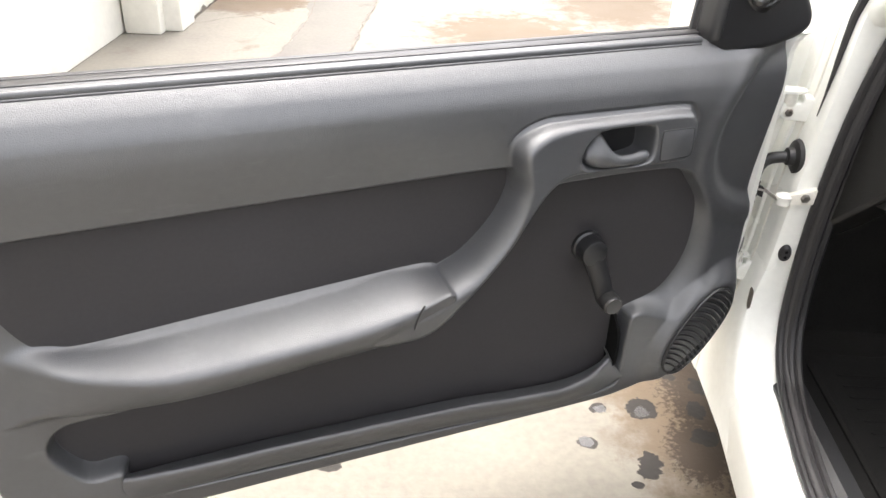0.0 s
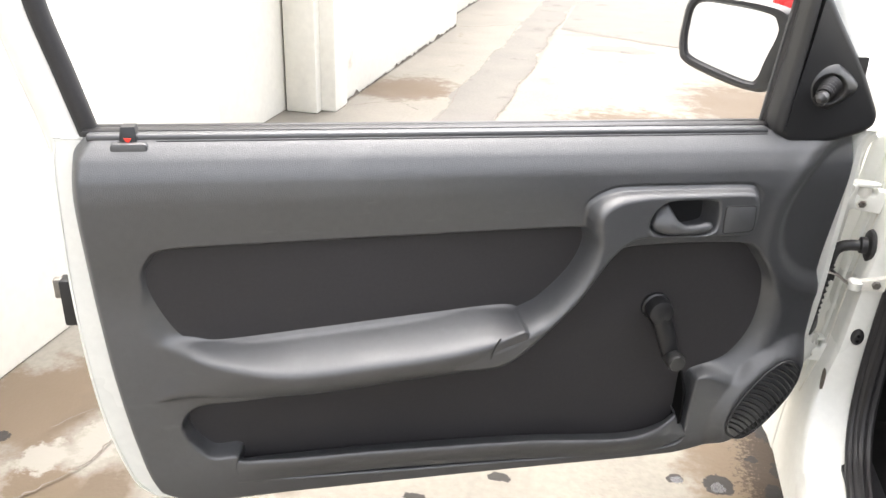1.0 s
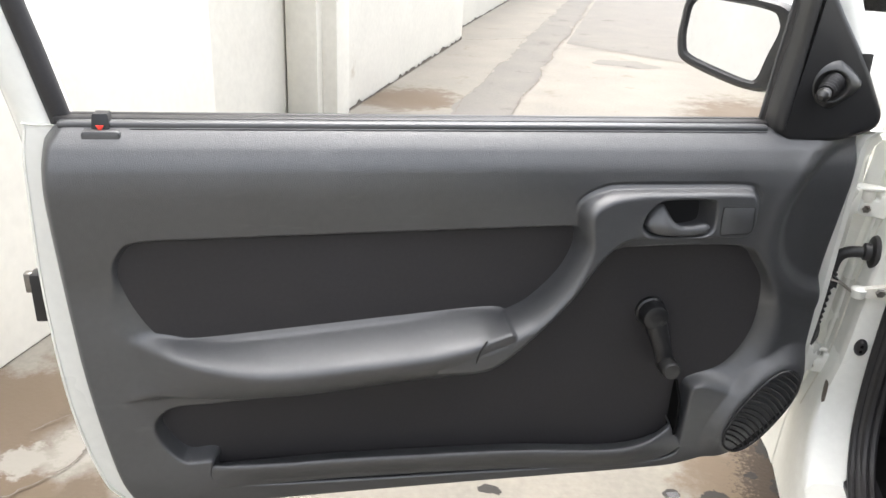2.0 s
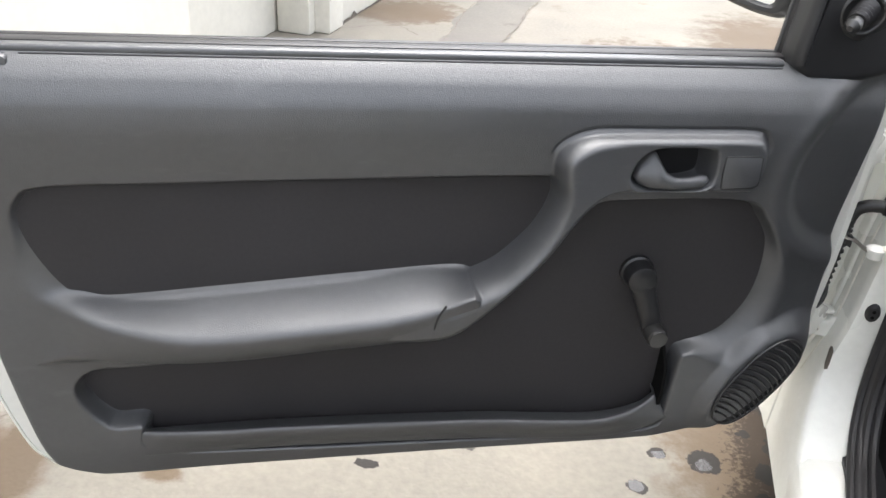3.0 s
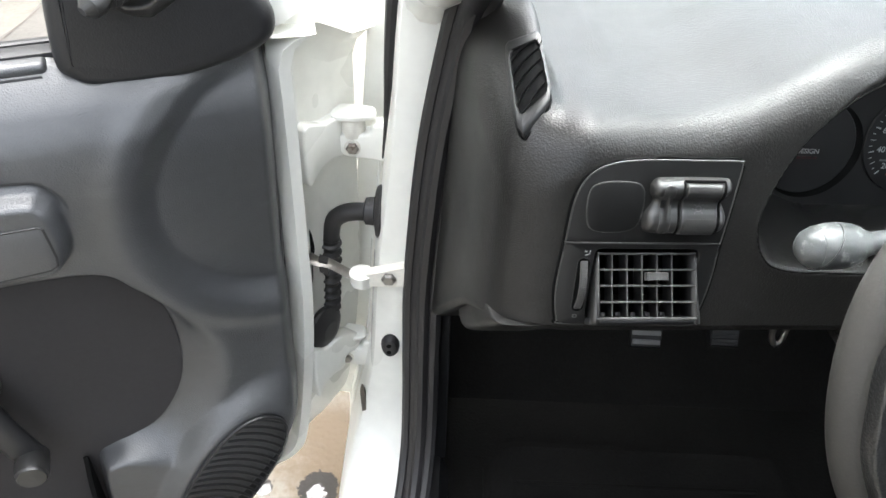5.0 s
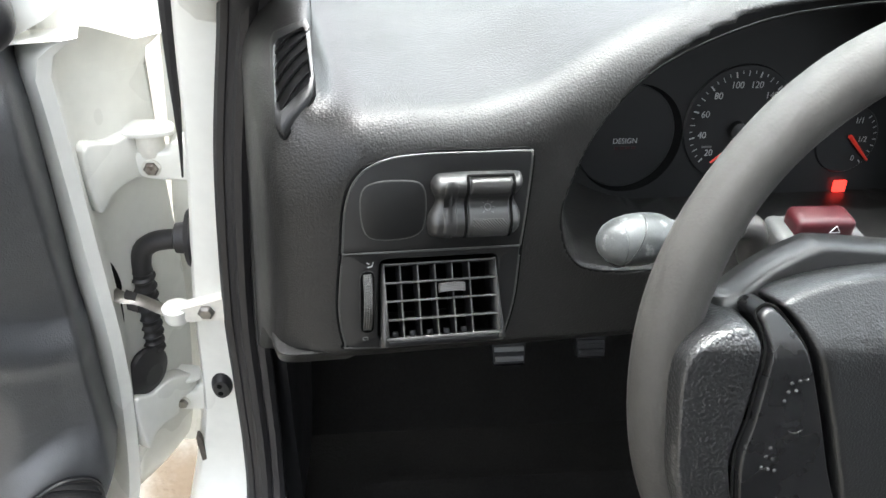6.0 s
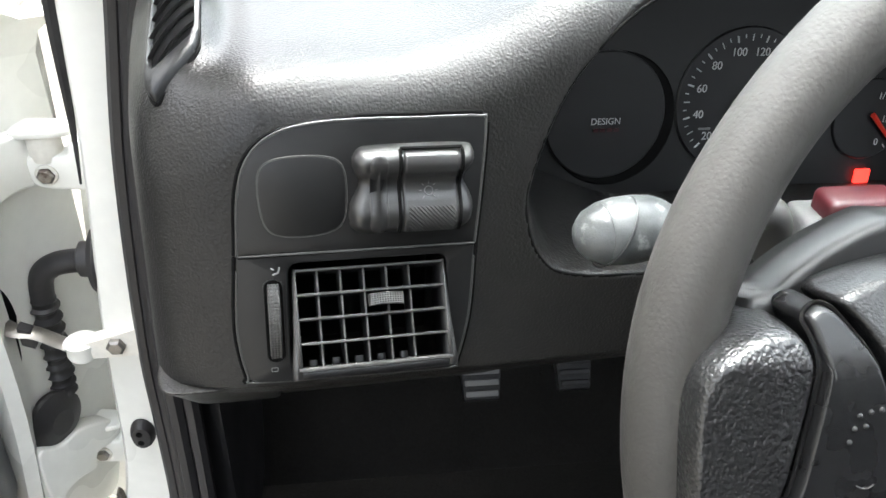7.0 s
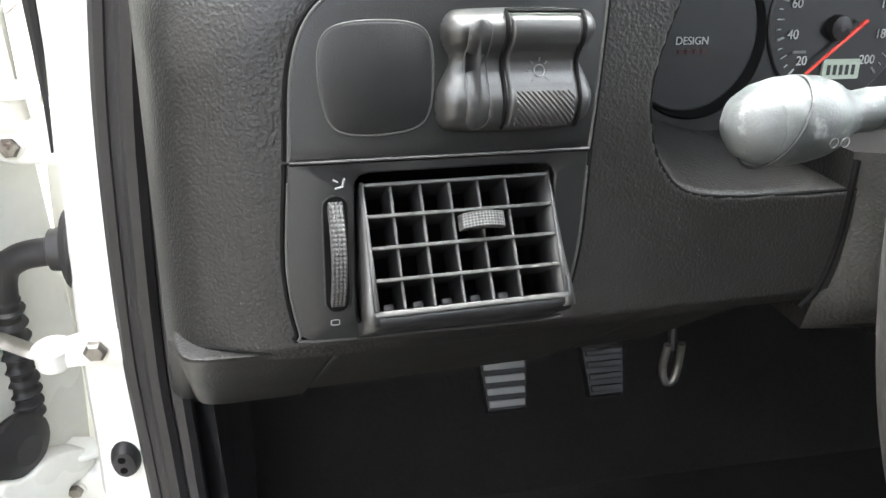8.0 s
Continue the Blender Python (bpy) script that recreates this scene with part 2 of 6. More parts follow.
def part(name, data, material, parent, label="", smooth=True):
    """Links a bmesh or a (verts, faces) pair as one mesh object under its parent, in the parent's axes."""
    me = bpy.data.meshes.new(name)
    if isinstance(data, tuple):
        me.from_pydata([tuple(map(float, v)) for v in data[0]], [], [tuple(map(int, f)) for f in data[1]])
    else:
        data.to_mesh(me)
        data.free()
    me.materials.append(material)
    if smooth:
        me.shade_smooth()
        if smooth != "all":
            me.set_sharp_from_angle(angle=radians(38))
    ob = new(name, me)
    ob.parent = parent
    if label:
        tagged(ob, label)
    return ob


def spline(pts, per=8, closed=True):
    """Catmull-Rom through a few control points."""
    p = np.array(pts, float)
    n = len(p)
    out = []
    for i in range(n if closed else n - 1):
        if closed:
            a, b, c, d = p[i - 1], p[i], p[(i + 1) % n], p[(i + 2) % n]
        else:
            b, c = p[i], p[i + 1]
            a = p[i - 1] if i else 2 * b - c
            d = p[i + 2] if i + 2 < n else 2 * c - b
        for k in range(per):
            t = k / per
            out.append(0.5 * (2 * b + (c - a) * t + (2 * a - 5 * b + 4 * c - d) * t * t + (3 * b - a - 3 * c + d) * t ** 3))
    if not closed:
        out.append(p[-1])
    return np.array(out)


def prism(outline, y0, y1, bevel=0.0, segments=2):
    """A plate with its outline in x and z, from y0 to y1."""
    bm = bmesh.new()
    vs = [bm.verts.new((x, y0, z)) for x, z in outline]
    f = bm.faces.new(vs)
    r = bmesh.ops.extrude_face_region(bm, geom=[f])
    bmesh.ops.translate(bm, verts=[v for v in r["geom"] if isinstance(v, bmesh.types.BMVert)], vec=(0, y1 - y0, 0))
    bmesh.ops.recalc_face_normals(bm, faces=bm.faces)
    if bevel:
        es = [e for e in bm.edges if len(e.link_faces) == 2 and e.calc_face_angle() > 0.6]
        bmesh.ops.bevel(bm, geom=es, offset=bevel, segments=segments, affect="EDGES", profile=0.5)
    return bm


def rbox(lo, hi, bevel=0.004, segments=2):
    bm = bmesh.new()
    bmesh.ops.create_cube(bm, size=1.0)
    for v in bm.verts:
        v.co = Vector([lo[i] + (v.co[i] + 0.5) * (hi[i] - lo[i]) for i in range(3)])
    if bevel:
        bmesh.ops.bevel(bm, geom=bm.edges[:], offset=bevel, segments=segments, affect="EDGES", profile=0.5)
    return bm


def rrect(x0, z0, x1, z1, r, n=6):
    out = []
    for cx, cz, a0 in ((x1 - r, z1 - r, 0), (x0 + r, z1 - r, 90), (x0 + r, z0 + r, 180), (x1 - r, z0 + r, 270)):
        for k in range(n + 1):
            a = radians(a0 + 90 * k / n)
            out.append((cx + r * math.cos(a), cz + r * math.sin(a)))
    return out


def tube(path, radius, segs=12, closed=False, squash=1.0, cap=True):
    """A round bar along a path; radius is one number or one for each point."""
    p = np.array(path, float)
    n = len(p)
    rad = np.full(n, radius, float) if np.isscalar(radius) else np.array(radius, float)
    verts, faces = [], []
    prev = None
    for i in range(n):
        a = p[(i - 1) % n] if closed or i else p[0]
        b = p[(i + 1) % n] if closed or i < n - 1 else p[-1]
        t = (b - a) / (np.linalg.norm(b - a) + 1e-12)
        if prev is None:
            ref = np.array([0, 0, 1.0]) if abs(t[2]) < 0.9 else np.array([0, 1.0, 0])
            s = np.cross(t, ref)
        else:
            s = prev - t * (prev @ t)
        s /= np.linalg.norm(s)
        prev = s
        w = np.cross(t, s)
        for k in range(segs):
            c = 2 * math.pi * k / segs
            verts.append(p[i] + rad[i] * (math.cos(c) * s + squash * math.sin(c) * w))
    rows = n if closed else n - 1
    for i in range(rows):
        for k in range(segs):
            j, k2 = (i + 1) % n, (k + 1) % segs
            faces.append((i * segs + k, i * segs + k2, j * segs + k2, j * segs + k))
    if cap and not closed:
        faces.append(tuple(range(segs))[::-1])
        faces.append(tuple((n - 1) * segs + k for k in range(segs)))
    return verts, faces


def lathe(profile, axis_origin, axis="y", segs=28):
    """Turns (radius, height) pairs about an axis."""
    verts, faces = [], []
    o = axis_origin
    for r, h in profile:
        for k in range(segs):
            a = 2 * math.pi * k / segs
            c, s = r * math.cos(a), r * math.sin(a)
            verts.append({"y": (o[0] + c, o[1] + h, o[2] + s), "z": (o[0] + c, o[1] + s, o[2] + h), "x": (o[0] + h, o[1] + c, o[2] + s)}[axis])
    for i in range(len(profile) - 1):
        for k in range(segs):
            k2 = (k + 1) % segs
            faces.append((i * segs + k, i * segs + k2, (i + 1) * segs + k2, (i + 1) * segs + k))
    faces.append(tuple(range(segs)))
    faces.append(tuple((len(profile) - 1) * segs + k for k in range(segs))[::-1])
    return verts, faces


def loft(sections, closed=True, cap=True):
    """Skins a list of sections that have the same number of points."""
    n = len(sections[0])
    verts = [tuple(v) for s in sections for v in s]
    faces = []
    for i in range(len(sections) - 1):
        for k in range(n if closed else n - 1):
            k2 = (k + 1) % n
            faces.append((i * n + k, i * n + k2, (i + 1) * n + k2, (i + 1) * n + k))
    if cap and closed:
        faces.append(tuple(range(n))[::-1])
        faces.append(tuple((len(sections) - 1) * n + k for k in range(n)))
    return verts, faces


def grid_mesh(P):
    """P: rows x columns x 3 array of points."""
    r, c, _ = P.shape
    i = np.arange(r * c).reshape(r, c)
    f = np.stack([i[:-1, :-1], i[:-1, 1:], i[1:, 1:], i[1:, :-1]], -1).reshape(-1, 4)
    return P.reshape(-1, 3), f


def sdf(x, z, poly):
    """Signed distance (inside negative) of points to a closed polygon."""
    poly = np.array(poly, float)
    q = np.roll(poly, -1, axis=0)
    d = np.full(x.shape, 9.0)
    inside = np.zeros(x.shape, bool)
    for (ax, az), (bx, bz) in zip(poly, q):
        ex, ez = bx - ax, bz - az
        t = np.clip(((x - ax) * ex + (z - az) * ez) / (ex * ex + ez * ez + 1e-12), 0, 1)
        d = np.minimum(d, np.hypot(x - ax - t * ex, z - az - t * ez))
        cross = ((az > z) != (bz > z)) & (x < (bx - ax) * (z - az) / (bz - az + 1e-12) + ax)
        inside ^= cross
    return np.where(inside, -d, d)


def curve(x, xk, yk):
    """Smooth monotone curve through knots."""
    xk, yk = np.array(xk, float), np.array(yk, float)
    h, d = np.diff(xk), np.diff(yk) / np.diff(xk)
    m = np.concatenate([[d[0]], np.where(d[:-1] * d[1:] > 0, 2 * d[:-1] * d[1:] / (d[:-1] + d[1:] + 1e-12), 0), [d[-1]]])
    x = np.clip(x, xk[0], xk[-1])
    i = np.clip(np.searchsorted(xk, x, side="right") - 1, 0, len(h) - 1)
    t = (x - xk[i]) / h[i]
    return (yk[i] * (1 + 2 * t) * (1 - t) ** 2 + m[i] * h[i] * t * (1 - t) ** 2 + yk[i + 1] * t * t * (3 - 2 * t) + m[i + 1] * h[i] * t * t * (t - 1))


def sstep(a, b, x):
    t = np.clip((x - a) / (b - a), 0, 1)
    return t * t * (3 - 2 * t)


def text(name, body, size, m, material, parent, label=""):
    cu = bpy.data.curves.new(name, "FONT")
    cu.body, cu.size, cu.align_x, cu.align_y, cu.extrude = body, size, "CENTER", "CENTER", 0.0002
    ob = bpy.data.objects.new(name, cu)
    me = bpy.data.meshes.new_from_object(ob)
    bpy.data.objects.remove(ob)
    me.transform(m)
    me.materials.clear()
    me.materials.append(material)
    o = new(name, me)
    o.parent = parent
    return tagged(o, label) if label else o


# ---- the yard ----
bm = bmesh.new()
bm.faces.new([bm.verts.new(p) for p in ((-60, -60, 0), (60, -60, 0), (60, 60, 0), (-60, 60, 0))])
ground = tagged(part("ground", bm, GROUND, None, smooth=False), "pale worn concrete yard with stains and cracks", "ground", kind="structure")


def blob(cx, cy, rx, ry, z, seed, n=44, rough=0.3):
    rnd = random.Random(seed)
    ph = [rnd.uniform(0, 6.28) for _ in range(4)]
    out = []
    for k in range(n):
        a = 2 * math.pi * k / n
        r = 1 + rough * (0.5 * math.sin(2 * a + ph[0]) + 0.4 * math.sin(3 * a + ph[1]) + 0.4 * math.sin(5 * a + ph[2]) + 0.16 * rnd.uniform(-1, 1))
        out.append((cx + rx * r * math.cos(a), cy + ry * r * math.sin(a), z))
    return out


def mark(name, spot, z, seed, material, label, rough=0.3):
    bm = bmesh.new()
    bm.faces.new([bm.verts.new(p) for p in blob(*spot, z, seed, rough=rough)])
    return part(name, bm, material, ground, label, smooth=False)


def crack(pts, width, seed, z=0.007):
    rnd = random.Random(seed)
    p = spline([(x, y) for x, y in pts], 9, closed=False)
    p = p + np.array([[rnd.uniform(-1, 1) * width * 1.6, rnd.uniform(-1, 1) * width * 1.6] for _ in p])
    t = np.gradient(p, axis=0)
    t /= np.linalg.norm(t, axis=1)[:, None] + 1e-9
    nn = np.stack([-t[:, 1], t[:, 0]], -1)
    w = np.array([[width * rnd.uniform(0.3, 1.2)] for _ in p])
    a, b = p + nn * w, p - nn * w
    zz = np.full((len(p), 1), z)
    part("crack", grid_mesh(np.stack([np.hstack([a, zz]), np.hstack([b, zz])], 1)), CRACK, ground, "dark crack in the concrete", smooth=False)


mark("damp_patch", (0.10, 7.35, 0.27, 0.20), 0.003, 60, STRIP, "grey damp patch")
# rougher, darker slab at the far end of the yard
bm = bmesh.new()
bm.faces.new([bm.verts.new((x, y, 0.003)) for x, y in ((-0.54, 8.28), (0.0, 8.02), (0.57, 7.74), (1.6, 7.30), (3.4, 6.9), (3.4, 15.0), (-0.54, 15.0))])
part("far_slab", bm, STRIP, ground, "rough grey slab at the far end", smooth=False)

# long patched strip of rougher concrete
rnd = random.Random(5)
ys = np.arange(2.2, 15.0, 0.07)
wob = lambda: np.convolve([rnd.uniform(-0.06, 0.06) for _ in range(len(ys) + 4)], np.ones(5) / 5, mode="valid") + np.array([rnd.uniform(-0.012, 0.012) for _ in ys])
lx, rx_ = -0.965 + wob(), -0.575 + wob()
zz = np.full_like(ys, 0.004)
part("patch", grid_mesh(np.stack([np.stack([lx, ys, zz], -1), np.stack([rx_, ys, zz], -1)], 1)), STRIP, ground, "rough grey concrete strip with broken edges", smooth=False)
crack([(x, y) for x, y in zip(rx_[::6], ys[::6])], 0.006, 3)
crack([(x, y) for x, y in zip(lx[::9], ys[::9])], 0.003, 4)
crack([(-1.70, 8.0), (-1.4, 8.05), (-1.0, 8.35), (-0.6, 8.3), (-0.2, 8.6)], 0.010, 5)
crack([(-0.6, 7.9), (-0.1, 8.0), (0.6, 7.7), (1.4, 7.9)], 0.008, 6)
crack([(-0.90, 1.27), (-0.985, 1.19), (-0.997, 1.09), (-1.058, 0.965), (-1.12, 0.88)], 0.0030, 11)
crack([(-1.17, 1.18), (-1.11, 1.28), (-1.04, 1.31), (-0.95, 1.40)], 0.0022, 7)
crack([(-1.6, 4.5), (-1.3, 4.75), (-1.1, 4.6)], 0.006, 9)


def wall(name, lo, hi, label, base=True):
    ob = part(name, rbox(lo, hi, 0.012), WALL, None)
    return tagged(ob, label, "wall", kind="structure")


wall("wall_1", (-1.75, -3.0, 0), (-1.45, 2.70, 3.2), "whitewashed rendered yard wall, weathered")
wall("wall_2", (-2.35, 2.5, 0), (-1.88, 4.6, 3.2), "whitewashed rendered wall set back from the yard")
wall("wall_3", (-2.2, 4.38, 0), (-1.57, 4.6, 3.2), "whitewashed wall return facing the car")
wall("pilaster_1", (-1.87, 4.30, 0), (-1.665, 4.40, 3.2), "bright white painted pilaster")
wall("wall_4", (-2.0, 4.5, 0), (-1.60, 8.05, 3.2), "whitewashed yard wall with grimy foot")
wall("wall_5", (-2.4, 8.0, 0), (-1.78, 24.0, 3.2), "whitewashed far yard wall")
# grime along the foot of the far walls
for i, (x0, y0, x1, y1) in enumerate([(-1.595, 4.6, -1.595, 8.05), (-1.775, 8.06, -1.775, 12.0)]):
    rnd = random.Random(70 + i)
    yy = np.arange(y0, y1, 0.06)
    hh = np.array([0.006 + 0.03 * rnd.random() ** 3 + 0.012 * math.sin(v * 5) ** 2 for v in yy])
    tagged(part("wall_grime", grid_mesh(np.stack([np.stack([np.full_like(yy, x0 + 0.002), yy, np.zeros_like(yy)], -1), np.stack([np.full_like(yy, x0 + 0.002), yy, hh], -1)], 1)), CRACK, ground, "dark grime along the wall foot", smooth=False))

# ---- dark car parked at the far end of the yard ----
parked = thing("parked_car", pose(2.02, 8.55, 0, 0, 0, 0), "white parked car with red tail lamps at the yard's end", "car")
side = [(-0.80, 0.22), (-0.84, 0.45), (-0.82, 0.80), (-0.70, 0.95), (-0.58, 1.36), (0.58, 1.36), (0.70, 0.95), (0.82, 0.80), (0.84, 0.45), (0.80, 0.22)]
part("body", loft([[(x * k, y, 0.22 + (z - 0.22) * h) for x, z in side] for y, k, h in ((-2.02, 0.93, 0.50), (-1.98, 0.97, 0.62), (-1.7, 1.0, 0.68), (-1.2, 1.0, 0.98), (0.3, 1.0, 1.0), (0.9, 1.0, 0.64), (2.0, 0.94, 0.52))]), PAINT, parked, "white painted body")
part("rear_window", rbox((-0.66, -2.02, 0.665), (0.66, -1.975, 0.80), 0.02, 3), BLACK, parked, "dark rear window")
part("rear_bumper", rbox((-0.82, -2.10, 0.24), (0.82, -1.96, 0.46), 0.03, 3), PAINT, parked)
for sx in (-1, 1):
    part("tail_lamp", rbox((sx * 0.66 - 0.15, -2.06, 0.50), (sx * 0.66 + 0.15, -1.94, 0.64), 0.02, 3), LENS, parked, "red tail lamp")
    for y in (-1.3, 1.25):
        part("wheel", lathe([(0.16, -0.09), (0.28, -0.09), (0.30, -0.07), (0.30, 0.07), (0.28, 0.09), (0.16, 0.09)], (sx * 0.74, y, 0.30), "x", 24), RUBBER, parked)

# ---- the open door ----
body = thing("car", pose(0, 0, 0), "white car with the driver's door wide open", "car")
HINGE = (0.61, 1.32)
DOOR = pose(HINGE[0], HINGE[1], 0, 0, 0, 22.3)
# door axes: x runs along the door (hinge at 0, latch at about -1.4), y = -n points out of the car, z up
# the painted steel shell is the door itself; what it carries hangs under it
layers = []
for yn, inset in ((0.010, 0.0), (0.046, 0.0), (0.044, -0.004), (0.018, -0.008), (0.008, -0.008), (-0.02, -0.010), (-0.05, -0.010), (-0.06, -0.004), (-0.075, 0.03)):
    o = spline([(-1.345, 0.953), (-1.386, 0.940), (-1.396, 0.80), (-1.396, 0.64), (-1.384, 0.47), (-1.356, 0.335), (-1.328, 0.282), (-1.27, 0.262), (-1.0, 0.268), (-0.6, 0.280), (-0.32, 0.30), (-0.2, 0.330),
                (-0.130, 0.342), (-0.098, 0.355), (-0.080, 0.385), (-0.064, 0.48), (-0.052, 0.60), (-0.049, 0.72), (-0.047, 0.92), (-0.055, 0.952), (-0.5, 0.953), (-1.0, 0.953)], 5)
    shift = np.where(o[:, 0] > -0.2, float(curve(np.array([yn]), [-0.075, -0.05, 0.008, 0.018, 0.030], [0.084, 0.083, 0.010, 0.004, 0.0])[0] if layers else -0.035) * sstep(-0.16, -0.085, o[:, 0]), 0)
    cx, cz = -0.72, 0.62
    o = o + np.stack([shift - inset * np.sign(o[:, 0] - cx) * (o[:, 0] < cx - 0.5), -inset * np.where(o[:, 1] < 0.6, -1, 0)], -1)
    o[:, 1] -= np.where(o[:, 1] > 0.9, 0.04 * min(1.0, max(0.0, (0.012 - yn) / 0.04)), 0.0)
    layers.append([(x - (0.012 if len(layers) == 1 and x > -0.2 else 0.0), -yn - (0.0 if layers else 0.034 * (1 - float(sstep(-0.32, -0.2, np.array(x))))), z) for x, z in o])
door = part("car_door", loft(layers), PAINT, body, "white car door standing wide open with dark grey lining")
door.matrix_local = DOOR


UP_INSERT = spline([(-1.274, 0.735), (-1.262, 0.772), (-1.228, 0.789), (-1.085, 0.794), (-0.837, 0.801), (-0.585, 0.806), (-0.556, 0.797),
                    (-0.550, 0.765), (-0.598, 0.692), (-0.650, 0.645), (-0.689, 0.662), (-0.833, 0.651), (-1.009, 0.634), (-1.180, 0.619), (-1.225, 0.628), (-1.258, 0.680)], 6)
LOW_INSERT = spline([(-1.215, 0.492), (-1.236, 0.455), (-1.200, 0.402), (-1.150, 0.398), (-1.134, 0.352), (-0.921, 0.344), (-0.723, 0.344), (-0.465, 0.344), (-0.345, 0.352),
                     (-0.329, 0.380), (-0.325, 0.430), (-0.322, 0.468), (-0.317, 0.494), (-0.300, 0.503), (-0.245, 0.528), (-0.208, 0.594), (-0.207, 0.682), (-0.235, 0.735), (-0.278, 0.764),
                     (-0.440, 0.766), (-0.500, 0.757), (-0.552, 0.712), (-0.610, 0.654), (-0.672, 0.594), (-0.735, 0.548), (-0.870, 0.525), (-1.01, 0.510), (-1.14, 0.500)], 6)

zk = [0.27, 0.30, 0.357, 0.475, 0.603, 0.739, 0.837, 0.932, 0.95, 0.97]
sk = [-1.27, -1.292, -1.316, -1.340, -1.356, -1.365, -1.366, -1.360, -1.350, -1.338]
ak = [0, 0.012, 0.03, 0.06, 0.2, 0.5, 0.78, 0.86, 0.92, 0.965, 1.0]
bk = [0.345, 0.312, 0.292, 0.280, 0.288, 0.300, 0.309, 0.333, 0.378, 0.432, 0.50]
rk = [[0.3, 0.5, 0.74, 0.95], [-0.085, -0.081, -0.073, -0.067]]
NA, NB = 800, 440
a_ = np.linspace(0, 1, NA)
b_ = np.linspace(0, 1, NB)
A, B = np.meshgrid(a_, b_)
ztop = 0.962 - 0.016 * sstep(0.855, 0.885, A) + 0.010 * sstep(0.93, 1.0, A)
ZB = curve(A, ak, bk)
Z = ZB + B * (ztop - ZB)
SL, SR = curve(Z, zk, sk), curve(Z, rk[0], rk[1])
S = SL + A * (SR - SL)

# base section from sill to belt
base = curve(Z, [0.27, 0.30, 0.36, 0.42, 0.55, 0.70, 0.80, 0.85, 0.875, 0.90, 0.93, 0.947, 0.957, 0.965],
                 [0.098, 0.108, 0.114, 0.110, 0.104, 0.098, 0.1065, 0.1120, 0.1140, 0.1120, 0.0985, 0.0835, 0.0715, 0.060])
# front end falls back towards the hinge, with a round scoop in it
base = base - 0.022 * sstep(-0.24, -0.07, S)
scoop = np.hypot(S + 0.072, (Z - 0.810) * 0.98)
base = base - 0.014 * (1 - sstep(0.118, 0.146, scoop)) + 0.004 * np.exp(-((scoop - 0.158) / 0.014) ** 2)
base = base + 0.012 * np.exp(-(((S + 0.200) / 0.08) ** 2 + ((Z - 0.44) / 0.08) ** 2))
n = base.copy()

# recessed upper field
du_ = sdf(S, Z, UP_INSERT)
soft = 0.006 + 0.034 * sstep(-1.16, -1.27, S) * (1 - sstep(0.65, 0.735, Z))
n = n - (n - 0.088) * (1 - sstep(-0.004, soft, du_))

# recessed lower field with its pocket lip
dl_ = sdf(S, Z, LOW_INSERT)
wall_w = 0.007 + 0.045 * sstep(-0.31, -0.22, S) * (1 - sstep(0.60, 0.72, Z))
n = n - (n - 0.076) * (1 - sstep(-0.004, wall_w, dl_))

# armrest: shelf, ridge, front face
ridge = curve(S, [-1.29, -1.20, -1.144, -1.046, -0.92, -0.79, -0.73, -0.68, -0.64], [0.628, 0.612, 0.600, 0.592, 0.602, 0.617, 0.628, 0.648, 0.67])
back = curve(S, [-1.29, -1.22, -1.18, -1.009, -0.833, -0.725, -0.695, -0.670, -0.645], [0.634, 0.628, 0.622, 0.637, 0.654, 0.665, 0.663, 0.652, 0.622])
foot = curve(S, [-1.29, -1.20, -1.0, -0.877, -0.73, -0.66], [0.49, 0.517, 0.527, 0.541, 0.557, 0.585])
peak = curve(S, [-1.30, -1.25, -1.18, -1.05, -0.8, -0.70], [0.104, 0.112, 0.140, 0.168, 0.172, 0.165])
up = np.clip((Z - ridge) / np.maximum(back - ridge, 0.004), 0, 1)
dn_ = np.clip((ridge - Z) / (ridge - foot), 0, 1)
arm = np.where(Z > ridge, 0.080 + (peak - 0.080) * (0.55 * (1 - up) ** 1.25 + 0.45 * (1 - up ** 1.5)), peak - (peak - 0.128) * np.clip(dn_, 0, 0.82) ** 2.2)
arm = np.where(dn_ > 0.82, arm - (arm - 0.06) * sstep(0.82, 1.0, dn_), arm)
arm = np.where((Z < back) & (Z > foot), arm, 0)
arm = arm * (1 - sstep(-0.665, -0.645, S))
n = np.maximum(n, np.where(S < -0.65, arm - 0.016 * (1 - sstep(-1.31, -1.20, S)), 0))



# grab arm that rises from the armrest and widens into the handle housing, one flowing form
ARM = spline([(-0.572, 0.835), (-0.570, 0.815), (-0.565, 0.778), (-0.586, 0.728), (-0.629, 0.680), (-0.662, 0.660), (-0.70, 0.642), (-0.76, 0.626), (-0.80, 0.606), (-0.80, 0.566),
              (-0.740, 0.560), (-0.684, 0.573), (-0.622, 0.625), (-0.564, 0.685), (-0.527, 0.740), (-0.500, 0.772), (-0.470, 0.786), (-0.40, 0.787), (-0.300, 0.787), (-0.279, 0.791),
              (-0.267, 0.812), (-0.267, 0.848), (-0.275, 0.868), (-0.297, 0.878), (-0.40, 0.879), (-0.500, 0.879), (-0.528, 0.876), (-0.552, 0.866), (-0.567, 0.852)], 6)
dh = sdf(S, Z, ARM)
top = curve(S, [-0.82, -0.72, -0.64, -0.58, -0.52, -0.46, -0.25], [0.166, 0.166, 0.161, 0.151, 0.139, 0.1325, 0.131])
rnd_ = curve(S, [-0.80, -0.62, -0.52, -0.46, -0.25], [0.028, 0.026, 0.021, 0.015, 0.013])
f_ = np.clip(-dh / rnd_, 0, 1)
